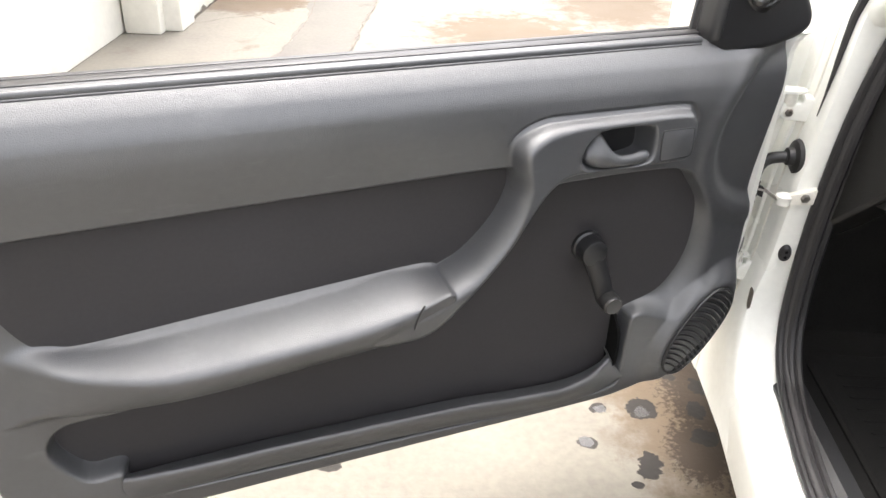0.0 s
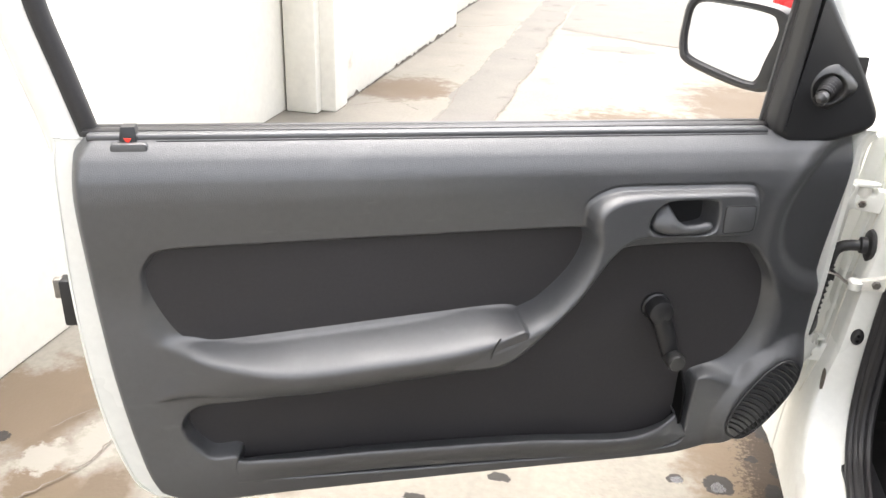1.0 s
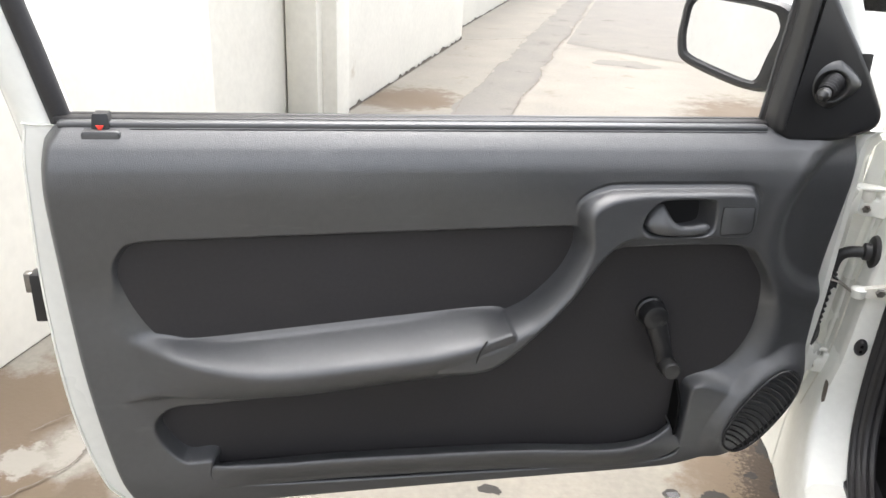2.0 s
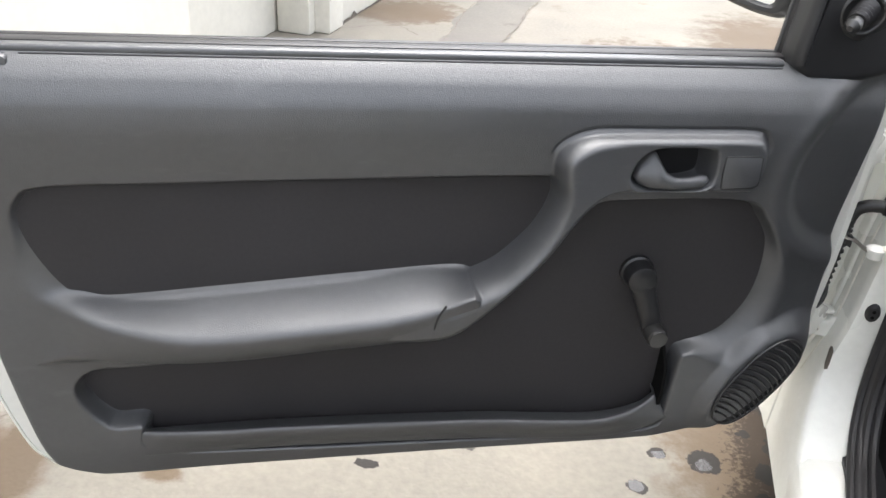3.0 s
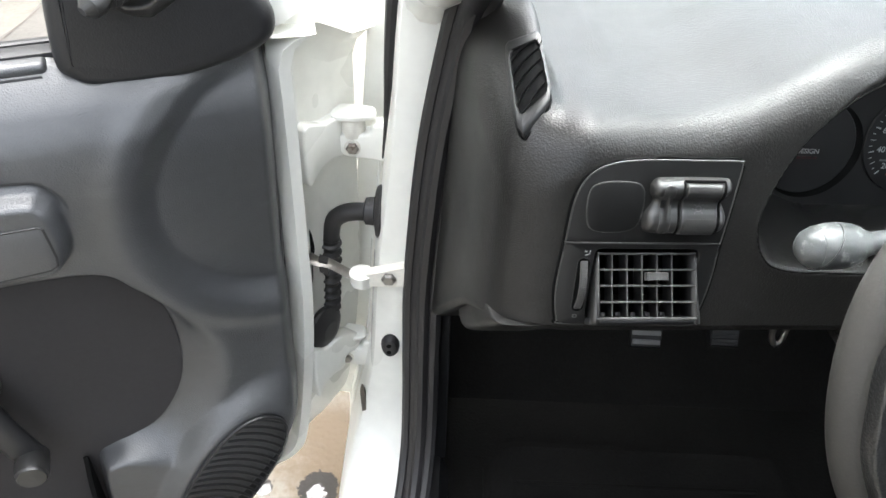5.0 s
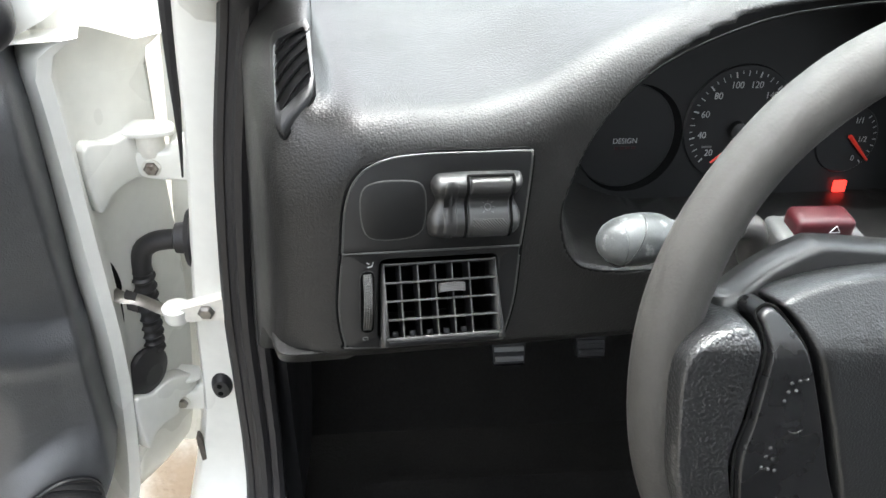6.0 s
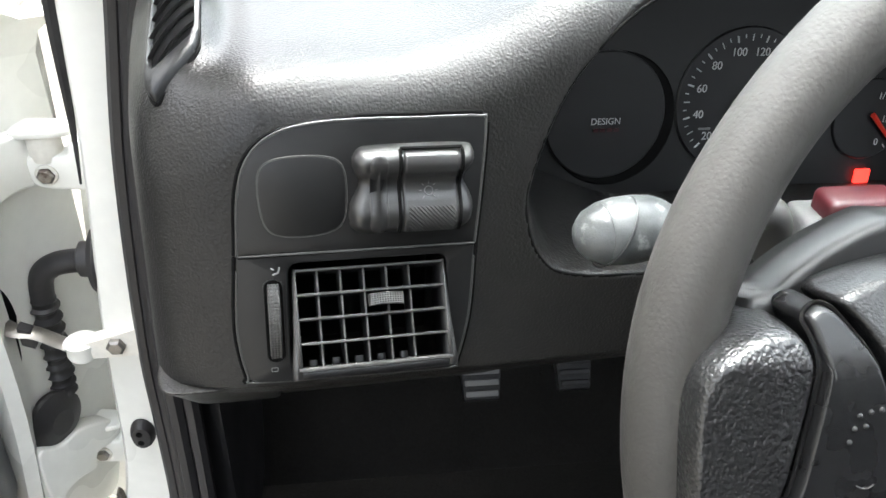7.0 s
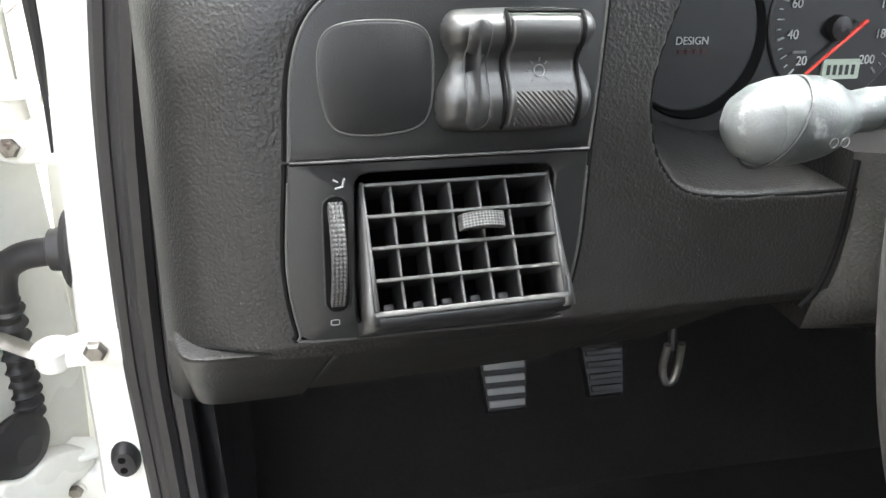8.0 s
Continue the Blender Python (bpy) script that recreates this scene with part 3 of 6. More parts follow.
n = np.maximum(n, np.where(dh < 0, 0.07 + (top - 0.07) * (1 - (1 - f_) ** 2.3) ** 0.5, 0))
# dish for the inner handle
DISH = spline([(-0.463, 0.814), (-0.460, 0.836), (-0.447, 0.852), (-0.424, 0.859), (-0.362, 0.858), (-0.350, 0.849), (-0.348, 0.818), (-0.358, 0.804), (-0.395, 0.797), (-0.444, 0.799)], 5)
dd = sdf(S, Z, DISH)
n = n - np.where(dd < 0.003, 0.045 * (1 - sstep(-0.009, 0.003, dd)) ** 0.8, 0)

# bead under the dish, fine shadow groove over the housing
n = n + 0.0032 * np.exp(-((dd - 0.0045) / 0.0028) ** 2) * (1 - sstep(0.803, 0.815, Z)) * (dh < -0.003)
n = n - 0.0050 * np.exp(-((dh - 0.0025) / 0.0020) ** 2) * sstep(0.84, 0.862, Z)

# seat of the speaker
GA = radians(52)
gu = (S + 0.180) * math.cos(GA) + (Z - 0.447) * math.sin(GA)
gv = -(S + 0.180) * math.sin(GA) + (Z - 0.447) * math.cos(GA)
el = np.sqrt((gu / 0.096) ** 2 + (gv / 0.050) ** 2)
n = n + np.clip(0.131 - 0.16 * (S + 0.24) - n, -0.02, 0.06) * (1 - sstep(1.0, 1.5, el))
# slight softening of the moulding
for _ in range(2):
    n[1:-1, 1:-1] = 0.4 * n[1:-1, 1:-1] + 0.15 * (n[:-2, 1:-1] + n[2:, 1:-1] + n[1:-1, :-2] + n[1:-1, 2:])

nb = n.copy()
for _ in range(40):
    nb[1:-1, 1:-1] = 0.2 * nb[1:-1, 1:-1] + 0.2 * (nb[:-2, 1:-1] + nb[2:, 1:-1] + nb[1:-1, :-2] + nb[1:-1, 2:])
k_ = np.maximum(sstep(-1.16, -1.24, S) * sstep(0.48, 0.54, Z) * (1 - sstep(0.68, 0.72, Z)), 0.85 * np.exp(-((Z - ridge) / 0.012) ** 2) * (1 - sstep(-0.74, -0.70, S)))
n = n * (1 - k_) + nb * k_
# rounded outer edge
edge = np.minimum(np.minimum(S - SL, (SR - S) * 1.2), Z - ZB)
n = n - 0.045 * (1 - np.clip(edge / 0.022, 0, 1)) ** 2.2
P = np.stack([S, -n, Z], -1)
rim_b = P[0].copy(); rim_b[:, 1] = -0.03
rim_l = P[:, 0].copy(); rim_l[:, 1] = -0.03
rim_r = P[:, -1].copy(); rim_r[:, 1] = -0.03
P = np.concatenate([rim_b[None], P, np.concatenate([P[-1:, :, :]]) + np.array([0, 0.03, 0.001])], 0)
lcol = np.concatenate([rim_l[:1], rim_l, rim_l[-1:]])[:, None]
rcol = np.concatenate([rim_r[:1], rim_r, rim_r[-1:]])[:, None]
P = np.concatenate([lcol, P, rcol], 1)
part("lining", grid_mesh(P), TRIM, door, "dark grey moulded plastic door lining with armrest", smooth="all")


def plate(name, outline, yn, inset, material, label, thick=0.006):
    c = np.array(outline)
    nx = np.roll(c, -1, 0) - np.roll(c, 1, 0)
    nx = np.stack([nx[:, 1], -nx[:, 0]], -1) / (np.linalg.norm(nx, axis=1)[:, None] + 1e-9)
    area = np.sum(c[:, 0] * np.roll(c[:, 1], -1) - np.roll(c[:, 0], -1) * c[:, 1])
    c = c - nx * inset * (1 if area > 0 else -1)
    return part(name, prism(c[::-1], -yn, -yn + thick, 0.0), material, door, label)


plate("upper_insert", UP_INSERT, 0.0905, 0.001, INSERT, "dark matte vinyl insert")
plate("lower_insert", LOW_INSERT, 0.0785, 0.001, INSERT, "dark matte vinyl insert behind the map pocket")

# pocket lip: stands free in front of the insert and curls up at its front end
lipc = spline([(-1.160, 0.3835), (-1.140, 0.3845), (-1.110, 0.3865), (-1.06, 0.3885), (-0.96, 0.3925), (-0.86, 0.3930), (-0.74, 0.3925), (-0.62, 0.3900), (-0.53, 0.3830), (-0.45, 0.3790), (-0.400, 0.3840), (-0.365, 0.3960), (-0.342, 0.4100)], 7, closed=False)
tl = np.gradient(lipc, axis=0)
tl /= np.linalg.norm(tl, axis=1)[:, None]
out_d = np.stack([tl[:, 1], -tl[:, 0]], -1)
crest = curve(lipc[:, 0], [-1.160, -1.13, -1.0, -0.6, -0.45, -0.39, -0.342], [0.1100, 0.1165, 0.124, 0.126, 0.1255, 0.1190, 0.1060])
sel = Z < 0.50
Sl, Zl, Bl = S[sel], Z[sel], base[sel]


def lining_at(x, z):
    return float(Bl[np.argmin((Sl - x) ** 2 + (Zl - z) ** 2)])


lip_rows = []
for (cx_, cz_), (dx_, dz_), cn in zip(lipc, out_d, crest):
    rise = cn - lining_at(cx_, cz_)
    sec = [(0.012, 0.088), (0.004, cn - 0.016), (0.0012, cn - 0.008), (0.0, cn - 0.004), (0.0008, cn - 0.0016), (0.0028, cn - 0.0003)]
    sec += [(u_, lining_at(cx_ + dx_ * u_, cz_ + dz_ * u_) + 0.0003 + rise * float(1 - sstep(0.006, 0.044, np.array(u_)))) for u_ in np.linspace(0.006, 0.046, 12)]
    sec.append((0.049, lining_at(cx_ + dx_ * 0.049, cz_ + dz_ * 0.049) - 0.002))
    lip_rows.append([(cx_ + dx_ * u_, -v_, cz_ + dz_ * u_) for u_, v_ in sec])
lip_rows.append([(x + 0.001, y + 0.022, z + 0.008) for x, y, z in lip_rows[-1]])
# near-black plate on the pocket's end wall paints the shade of its mouth
mouth = prism(spline([(0.079, 0.385), (0.079, 0.490), (0.092, 0.486), (0.1075, 0.465), (0.1115, 0.430), (0.108, 0.392)], 5), -0.3372, -0.3322)
for v in mouth.verts:
    v.co = Vector((v.co.y, -v.co.x, v.co.z))
bmesh.ops.recalc_face_normals(mouth, faces=mouth.faces)
part("pocket_mouth_shade", mouth, VOID, door, "near-black plate painting the shade in the map pocket's mouth")
part("pocket_lip", loft(lip_rows, closed=False, cap=False), TRIM, door, "moulded lip of the map pocket", smooth="all")

# window frame: rear post, front post and header in white, black channel inside
post = spline([(-1.362, 0.90), (-1.378, 0.98), (-1.398, 1.06), (-1.418, 1.15), (-1.432, 1.27), (-1.40, 1.345), (-1.3, 1.375), (-1.0, 1.39), (-0.7, 1.385), (-0.40, 1.35), (-0.20, 1.235), (-0.10, 1.07), (-0.055, 0.96)], 8, closed=False)
part("window_frame", tube([(x, 0.0, z) for x, z in post], 0.040, 16), PAINT, door, "white painted window frame")
chan = spline([(-1.338, 0.952), (-1.362, 1.05), (-1.386, 1.15), (-1.395, 1.26), (-1.37, 1.315), (-1.28, 1.342), (-1.0, 1.355), (-0.7, 1.345), (-0.42, 1.31), (-0.24, 1.225)], 8, closed=False)
part("window_channel", tube([(x, -0.028, z) for x, z in chan], 0.016, 10), RUBBER, door, "black rubber window channel")
part("quarter_channel", tube([(-0.232, -0.028, 0.955), (-0.224, -0.028, 1.05), (-0.214, -0.028, 1.15), (-0.209, -0.028, 1.215)], 0.012, 8), RUBBER, door, "black rubber channel")
part("channel_lip", tube([(-0.2445, -0.026, 0.960), (-0.2365, -0.026, 1.05), (-0.2265, -0.026, 1.15), (-0.2215, -0.026, 1.215)], 0.003, 6), GREY, door, "thin grey edge of the channel")
# belt seal
part("belt_seal", rbox((-1.345, -0.051, 0.955), (-0.235, -0.0275, 0.9665), 0.004), RUBBER, door, "black rubber window seal")
part("belt_trim", rbox((-1.335, -0.0715, 0.9535), (-0.250, -0.0515, 0.9655), 0.005, 4), TRIM, door, "satin grey strip along the window sill")
part("lining_seam", tube([(x, -0.0735, 0.9553) for x in np.linspace(-1.235, -0.255, 12)], 0.0012, 6), RUBBER, door)
part("outer_belt_seal", rbox((-1.345, -0.0262, 0.950), (-0.235, -0.014, 0.9665), 0.003), RUBBER, door, "black rubber window seal")

# inside mirror cover
tri = spline([(-0.243, 0.975), (-0.236, 0.952), (-0.215, 0.939), (-0.165, 0.937), (-0.105, 0.947), (-0.068, 0.962), (-0.060, 0.985), (-0.075, 1.015), (-0.110, 1.070), (-0.160, 1.135), (-0.200, 1.185), (-0.222, 1.18), (-0.232, 1.08)], 6)
bm = prism(tri[::-1], -0.082, -0.03, 0.014, 5)
part("mirror_cover", bm, BLACK, door, "black plastic triangle cover")
ha, hb = np.meshgrid(np.linspace(-0.212, -0.104, 56), np.linspace(0.992, 1.084, 48))
taper = np.clip((ha + 0.160) / 0.044, 0, 1)
lean = 0.040 * np.clip(1 - taper, 0.1, 1) ** 0.6
hump = 0.021 * np.sqrt(1 - taper ** 2) * np.clip(1 - np.clip((-0.160 - ha) / 0.042, 0, 2) ** 2 - ((hb - 1.036) / lean) ** 2, 0, 1) ** 0.8
bowl = np.hypot(ha + 0.176, hb - 1.034)
hump = np.where(bowl < 0.036, np.minimum(hump, 0.004 + 0.024 * sstep(0.018, 0.036, bowl)), hump)
part("adjuster_hood", grid_mesh(np.stack([ha, -0.0815 - hump + 0.003, hb], -1)), GLOSSY, door, "raised satin collar of the mirror adjuster", smooth="all")
rib = np.linspace(0, 1, 25)
part("adjuster_boot", tube([(-0.166 - 0.026 * f, -0.084 - 0.024 * f, 1.040 - 0.011 * f) for f in rib], [0.0165 - 0.004 * f + 0.0014 * math.sin(f * 31) for f in rib], 18), RUBBER, door, "ribbed rubber boot")
part("mirror_adjuster", tube([(-0.190, -0.106, 1.030), (-0.197, -0.112, 1.027), (-0.203, -0.117, 1.025), (-0.208, -0.121, 1.023)], [0.008, 0.0108, 0.0102, 0.004], 16), GLOSSY, door, "black mirror adjusting stick")

# outside mirror, turned to face back along the car
face = spline([(-0.086, 0.061), (-0.026, 0.063), (0.044, 0.055), (0.061, 0.040), (0.065, 0.020), (0.054, -0.022), (0.045, -0.060), (0.028, -0.066), (-0.030, -0.052), (-0.080, -0.036), (-0.092, -0.020), (-0.096, 0.018)], 6)
case = spline([(-0.099, 0.074), (-0.026, 0.080), (0.060, 0.072), (0.094, 0.054), (0.101, 0.018), (0.090, -0.030), (0.070, -0.078), (0.030, -0.084), (-0.035, -0.070), (-0.092, -0.050), (-0.108, -0.026), (-0.111, 0.018)], 6)
MM = pose(-0.222, 0.130, 1.070, -6, 0, -42)


def mpt(x, y, z):
    return tuple(MM @ Vector((x, y, z)))


def ring_at(k, d, grow=1.0):
    return [mpt((f_x + (c_x - f_x) * k) * grow, d, (f_z + (c_z - f_z) * k) * grow) for (f_x, f_z), (c_x, c_z) in zip(face, case)]


part("outside_mirror", loft([ring_at(0.0, 0.008), ring_at(0.0, -0.004), ring_at(0.25, -0.010), ring_at(0.6, -0.010), ring_at(0.9, -0.003), ring_at(1.0, 0.010), ring_at(1.0, 0.045, 0.97), ring_at(1.0, 0.080, 0.84), ring_at(1.0, 0.105, 0.55)]), BLACK, door, "black outside mirror housing")
part("mirror_glass", loft([ring_at(-0.02, 0.0), ring_at(-0.02, 0.004)]), MIRROR, door, "silvered mirror glass", smooth=False)
part("mirror_arm", tube([(-0.12, -0.01, 1.03), (-0.13, 0.06, 1.03), (-0.15, 0.16, 1.04)], [0.04, 0.03, 0.025], 12), BLACK, door)

# window crank
hub = (-0.4075, -0.078, 0.640)
crank = part("window_crank", lathe([(0.0265, 0), (0.0265, -0.007), (0.0235, -0.010), (0.0225, -0.030), (0.0215, -0.033), (0.0185, -0.0345), (0.006, -0.035)], hub), BLACK, door, "black window crank")
carm = [(hub[0] + 0.032 * f, -0.100 - 0.008 * math.sin(f * math.pi * 0.6), hub[2] - 0.090 * f) for f in np.linspace(0, 1, 9)]
part("crank_arm", tube(carm, [0.0205, 0.0195, 0.0185, 0.0178, 0.0172, 0.0168, 0.0166, 0.0165, 0.0160], 18, squash=0.55), BLACK, door)
part("crank_knob", lathe([(0.0140, 0.006), (0.0165, 0.002), (0.0172, -0.022), (0.0160, -0.027), (0.0150, -0.0275), (0.0140, -0.0300), (0.004, -0.0308)], (hub[0] + 0.0325, -0.108, hub[2] - 0.091)), GLOSSY, door)

# inner handle
# black plate over the dish floor paints the shade behind the lever
part("dish_shade", prism([(x * 0.93 - 0.028, z * 0.93 + 0.058) for x, z in DISH][::-1], -0.0880, -0.080), BLACK, door, "black plate painting the shade in the handle's dish")
lever = []
for x in np.concatenate([-0.4578 + 0.012 * (1 - np.cos(np.linspace(0, math.pi / 2, 8))), np.linspace(-0.443, -0.3585, 26), -0.3515 - 0.006 * (1 - np.sin(np.linspace(0, math.pi / 2, 7)))]):
    lo = float(curve(np.array([x]), [-0.458, -0.450, -0.435, -0.39, -0.360, -0.3515], [0.814, 0.8045, 0.8005, 0.7990, 0.8030, 0.8110])[0])
    hi = float(curve(np.array([x]), [-0.458, -0.452, -0.440, -0.431, -0.424, -0.412, -0.398, -0.385, -0.364, -0.356, -0.3515], [0.816, 0.833, 0.847, 0.849, 0.840, 0.8225, 0.8165, 0.8165, 0.8200, 0.8190, 0.8125])[0])
    hw, zc = (hi - lo) / 2, (hi + lo) / 2
    lever.append([(x, -(0.1265 - 0.014 * sstep(0.812, 0.850, z_) - 0.010 * sstep(-0.425, -0.458, x) + min(0.0075, hw * 0.8) * math.sin(a)), z_) for a in np.linspace(0, 2 * math.pi, 25)[:-1] for z_ in (zc + hw * math.cos(a),)])
lever = loft(lever)
part("inner_handle", lever, TRIM, door, "grey plastic scooped inner door handle")
PLATE = [(-0.3365, 0.8475), (-0.335, 0.8495), (-0.287, 0.8495), (-0.2835, 0.8475), (-0.2805, 0.816), (-0.282, 0.807), (-0.288, 0.8035), (-0.332, 0.8015), (-0.3345, 0.804), (-0.3365, 0.826)]
part("blank_plate", prism(PLATE[::-1], -0.1328, -0.120, 0.0012), TRIM, door, "square blank switch plate")
part("plate_gap", tube([(x, -0.1318, z) for x, z in PLATE], 0.0012, 6, closed=True), RUBBER, door)

# lock button
part("lock_base", prism(rrect(-1.2995, 0.936, -1.2465, 0.9555, 0.006)[::-1], -0.0865, -0.055, 0.003), TRIM, door)
part("lock_button", loft([[(-1.2745 + sx * w, -0.066 + sy * 0.010 + off, z) for sx, sy in ((-1, -1), (-0.5, -1.12), (0.5, -1.12), (1, -1), (1, 1), (-1, 1))] for w, z, off in ((0.0125, 0.945, 0), (0.0120, 0.960, 0.002), (0.0108, 0.974, 0.005), (0.0095, 0.9765, 0.006))]), BLACK, door, "black sliding lock button with red mark")
part("lock_mark", prism([(-1.2800, 0.9615), (-1.2690, 0.9615), (-1.2745, 0.9525)], -0.0785, -0.0765), REDMARK, door, "red triangle mark")

# speaker grille
gc = Vector((-0.180, 0, 0.447))
SPK = []
for k in range(40):
    c, s = math.cos(2 * math.pi * k / 40), math.sin(2 * math.pi * k / 40)
    u_, v_ = 0.092 * math.copysign(abs(c) ** 0.85, c), 0.046 * math.copysign(abs(s) ** 0.85, s)
    ca, sa = math.cos(radians(52)), math.sin(radians(52))
    SPK.append((gc.x + u_ * ca - v_ * sa, gc.z + u_ * sa + v_ * ca))


def spk_n(x):
    return 0.134 - 0.16 * (x + 0.24)


part("speaker_grille", loft([[(gc.x + (x - gc.x) * k, -spk_n(x) + d, gc.z + (z - gc.z) * k) for x, z in SPK] for k, d in ((1.04, 0.03), (1.03, 0.003), (0.97, 0.004))]), BLACK, door, "dark oval speaker grille")
ring = [(x, -spk_n(x), z) for x, z in SPK]
part("grille_rim", tube(ring, 0.0024, 8, closed=True), BLACK, door)
ca, sa = math.cos(radians(52)), math.sin(radians(52))
for i in range(17):
    u_ = -0.082 + 0.164 * i / 16
    hw = 0.046 * math.sqrt(max(0.02, 1 - (u_ / 0.092) ** 2))
    pth = []
    for k in range(7):
        v_ = -hw + 2 * hw * k / 6
        uu = u_ + 0.010 * (1 - (v_ / 0.046) ** 2) - 0.004
        x, z = gc.x + uu * ca - v_ * sa, gc.z + uu * sa + v_ * ca
        pth.append((x, -spk_n(x) - 0.001, z))
    part("grille_slat", tube(pth, 0.0019, 6), BLACK, door)

# latch on the shut edge
latch = part("latch", rbox((-1.430, -0.012, 0.615), (-1.402, 0.018, 0.70), 0.004), BLACK, door, "black door latch")
part("latch_hook", rbox((-1.440, -0.006, 0.665), (-1.425, 0.010, 0.70), 0.003), CHROME, door)
# seam where the grab arm joins the armrest
sm_p = [(-0.712, -0.1655, 0.640), (-0.722, -0.1675, 0.622), (-0.727, -0.164, 0.598), (-0.728, -0.150, 0.572), (-0.727, -0.130, 0.560)]
part("armrest_seam", tube(spline(sm_p, 6, closed=False), 0.0016, 6), RUBBER, door)
# ---- the car body round the opening ----
def jamb(z):
    out = curve(z, [0.18, 0.30, 0.40, 0.50, 0.64, 0.84, 0.97, 1.10], [0.598, 0.602, 0.622, 0.641, 0.651, 0.674, 0.684, 0.704])
    inn = curve(z, [0.18, 0.30, 0.44, 0.60, 0.80, 0.97, 1.10], [0.690, 0.690, 0.692, 0.690, 0.702, 0.728, 0.76])
    return out, inn


secs = []
for z in np.linspace(0.18, 1.06, 24):
    o, i = jamb(np.array([z]))
    o, i = float(o[0]), float(i[0])
    yb = 1.278 - 0.30 * max(0, z - 0.98) - 3.0 * max(0, 0.42 - z) ** 1.6
    secs.append([(i + 0.03, yb + 0.007, z), (i, yb, z), (o + 0.014, yb, z), (o + 0.004, yb + 0.003, z), (o, yb + 0.010, z), (o - 0.002, yb + 0.020, z), (o - 0.004, yb + 0.046, z), (o - 0.006, yb + 0.054, z), (o - 0.007, max(yb + 0.06, 1.363), z), (o - 0.010, max(yb + 0.062, 1.366), z), (o - 0.012, 1.41, z), (o - 0.03, 1.50, z), (i + 0.03, 1.50, z)])
part("hinge_pillar", loft(secs), PAINT, body, "white painted hinge pillar")
part("seam_sealer", tube([(jamb(np.array([z]))[0][0] - 0.005, 1.333, z) for z in np.linspace(0.36, 0.98, 14)], 0.003, 6), GRIMY, body, "grimy sealed seam")
part("wing_gap", tube([(jamb(np.array([z]))[0][0] - 0.006, 1.297 - 0.3 * max(0, z - 0.98), z) for z in np.linspace(0.80, 1.04, 8)], [0.001, 0.002, 0.0035, 0.005, 0.006, 0.007, 0.008, 0.009], 8), RUBBER, body, "dark gap beside the wing")
part("wing_flange", loft([[(float(jamb(np.array([z]))[0][0]) - 0.040, 1.404, z), (float(jamb(np.array([z]))[0][0]) + 0.034, 1.396, z), (float(jamb(np.array([z]))[0][0]) + 0.034, 1.412, z), (float(jamb(np.array([z]))[0][0]) - 0.040, 1.416, z)] for z in np.linspace(0.30, 1.04, 10)]), PAINT, body, "white flange of the front wing behind the hinges")
part("wing_edge", tube([(jamb(np.array([z]))[0][0] - 0.007, 1.366, z) for z in np.linspace(0.40, 1.0, 12)], 0.006, 8), PAINT, body, "folded wing flange")
# a-pillar up to the roof
ap = spline([(0.715, 1.30, 0.98), (0.738, 1.19, 1.07), (0.780, 0.99, 1.20), (0.82, 0.76, 1.33), (0.85, 0.55, 1.40)], 6, closed=False)
part("windscreen_pillar", tube(ap, [0.03] * 3 + [0.035] * (len(ap) - 3), 12), PAINT, body, "white painted windscreen pillar")
part("roof_rail", tube(spline([(0.85, 0.55, 1.40), (0.87, 0.2, 1.43), (0.88, -0.3, 1.43), (0.88, -1.2, 1.38)], 6, closed=False), 0.045, 10), PAINT, body)
part("roof", rbox((0.85, -1.3, 1.42), (2.0, 0.62, 1.46), 0.015), PAINT, body, "white roof panel")
# sill
sec = [(0.590, 0.17), (0.590, 0.25), (0.598, 0.276), (0.612, 0.286), (0.640, 0.288), (0.668, 0.288), (0.668, 0.17)]
ysl = [1.30, 1.24, 1.18, 1.08, 0.9, 0.6, 0.3, 0.0, -0.33]
xo = [0.012, 0.010, 0.006, 0.0, -0.012, -0.02, -0.02, -0.02, -0.02]
zo = [0.02, 0.012, 0.006, 0.002, 0, 0, 0, 0, 0]
part("sill", loft([[(x + dx_, y, z + (dz_ if z > 0.26 else 0)) for x, z in sec] for y, dx_, dz_ in zip(ysl, xo, zo)]), PAINT, body, "white painted door sill")
part("wing", loft([[(0.645 + d, y, 0.22), (0.635 + d, y, 0.45), (0.635 + d, y, 0.75), (0.655 + d, y, 0.93), (0.74 + d, y, 0.965 - 0.05 * (y - 1.42)), (0.76 + d, y, 0.93), (0.70 + d, y, 0.22)] for y, d in ((1.46, 0.0), (1.6, 0.004), (1.9, 0.015), (2.3, 0.04), (2.7, 0.09))]), PAINT, body, "white front wing")
part("bonnet", rbox((0.70, 1.95, 0.90), (2.1, 2.7, 0.94), 0.03, 3), PAINT, body, "white bonnet")
part("floor_pan", rbox((0.66, -1.3, 0.22), (2.2, 1.9, 0.240), 0.004), CARPET, body, "black carpet floor")
part("side_wall", rbox((2.15, -1.3, 0.2), (2.22, 1.9, 0.95), 0.01), BLACK, body)
# unseen wall across the cabin and headliner, added to cut light on the dash
part("cabin_light_block", rbox((0.70, -0.36, 0.2), (2.2, -0.30, 1.42), 0.01), BLACK, body)
part("headliner", rbox((0.88, -0.30, 1.398), (1.98, 0.62, 1.412), 0.004), LINER, body, "grey cloth headliner")
part("bulkhead", rbox((0.80, 1.72, 0.2), (2.2, 1.80, 0.98), 0.01), CARPET, body)
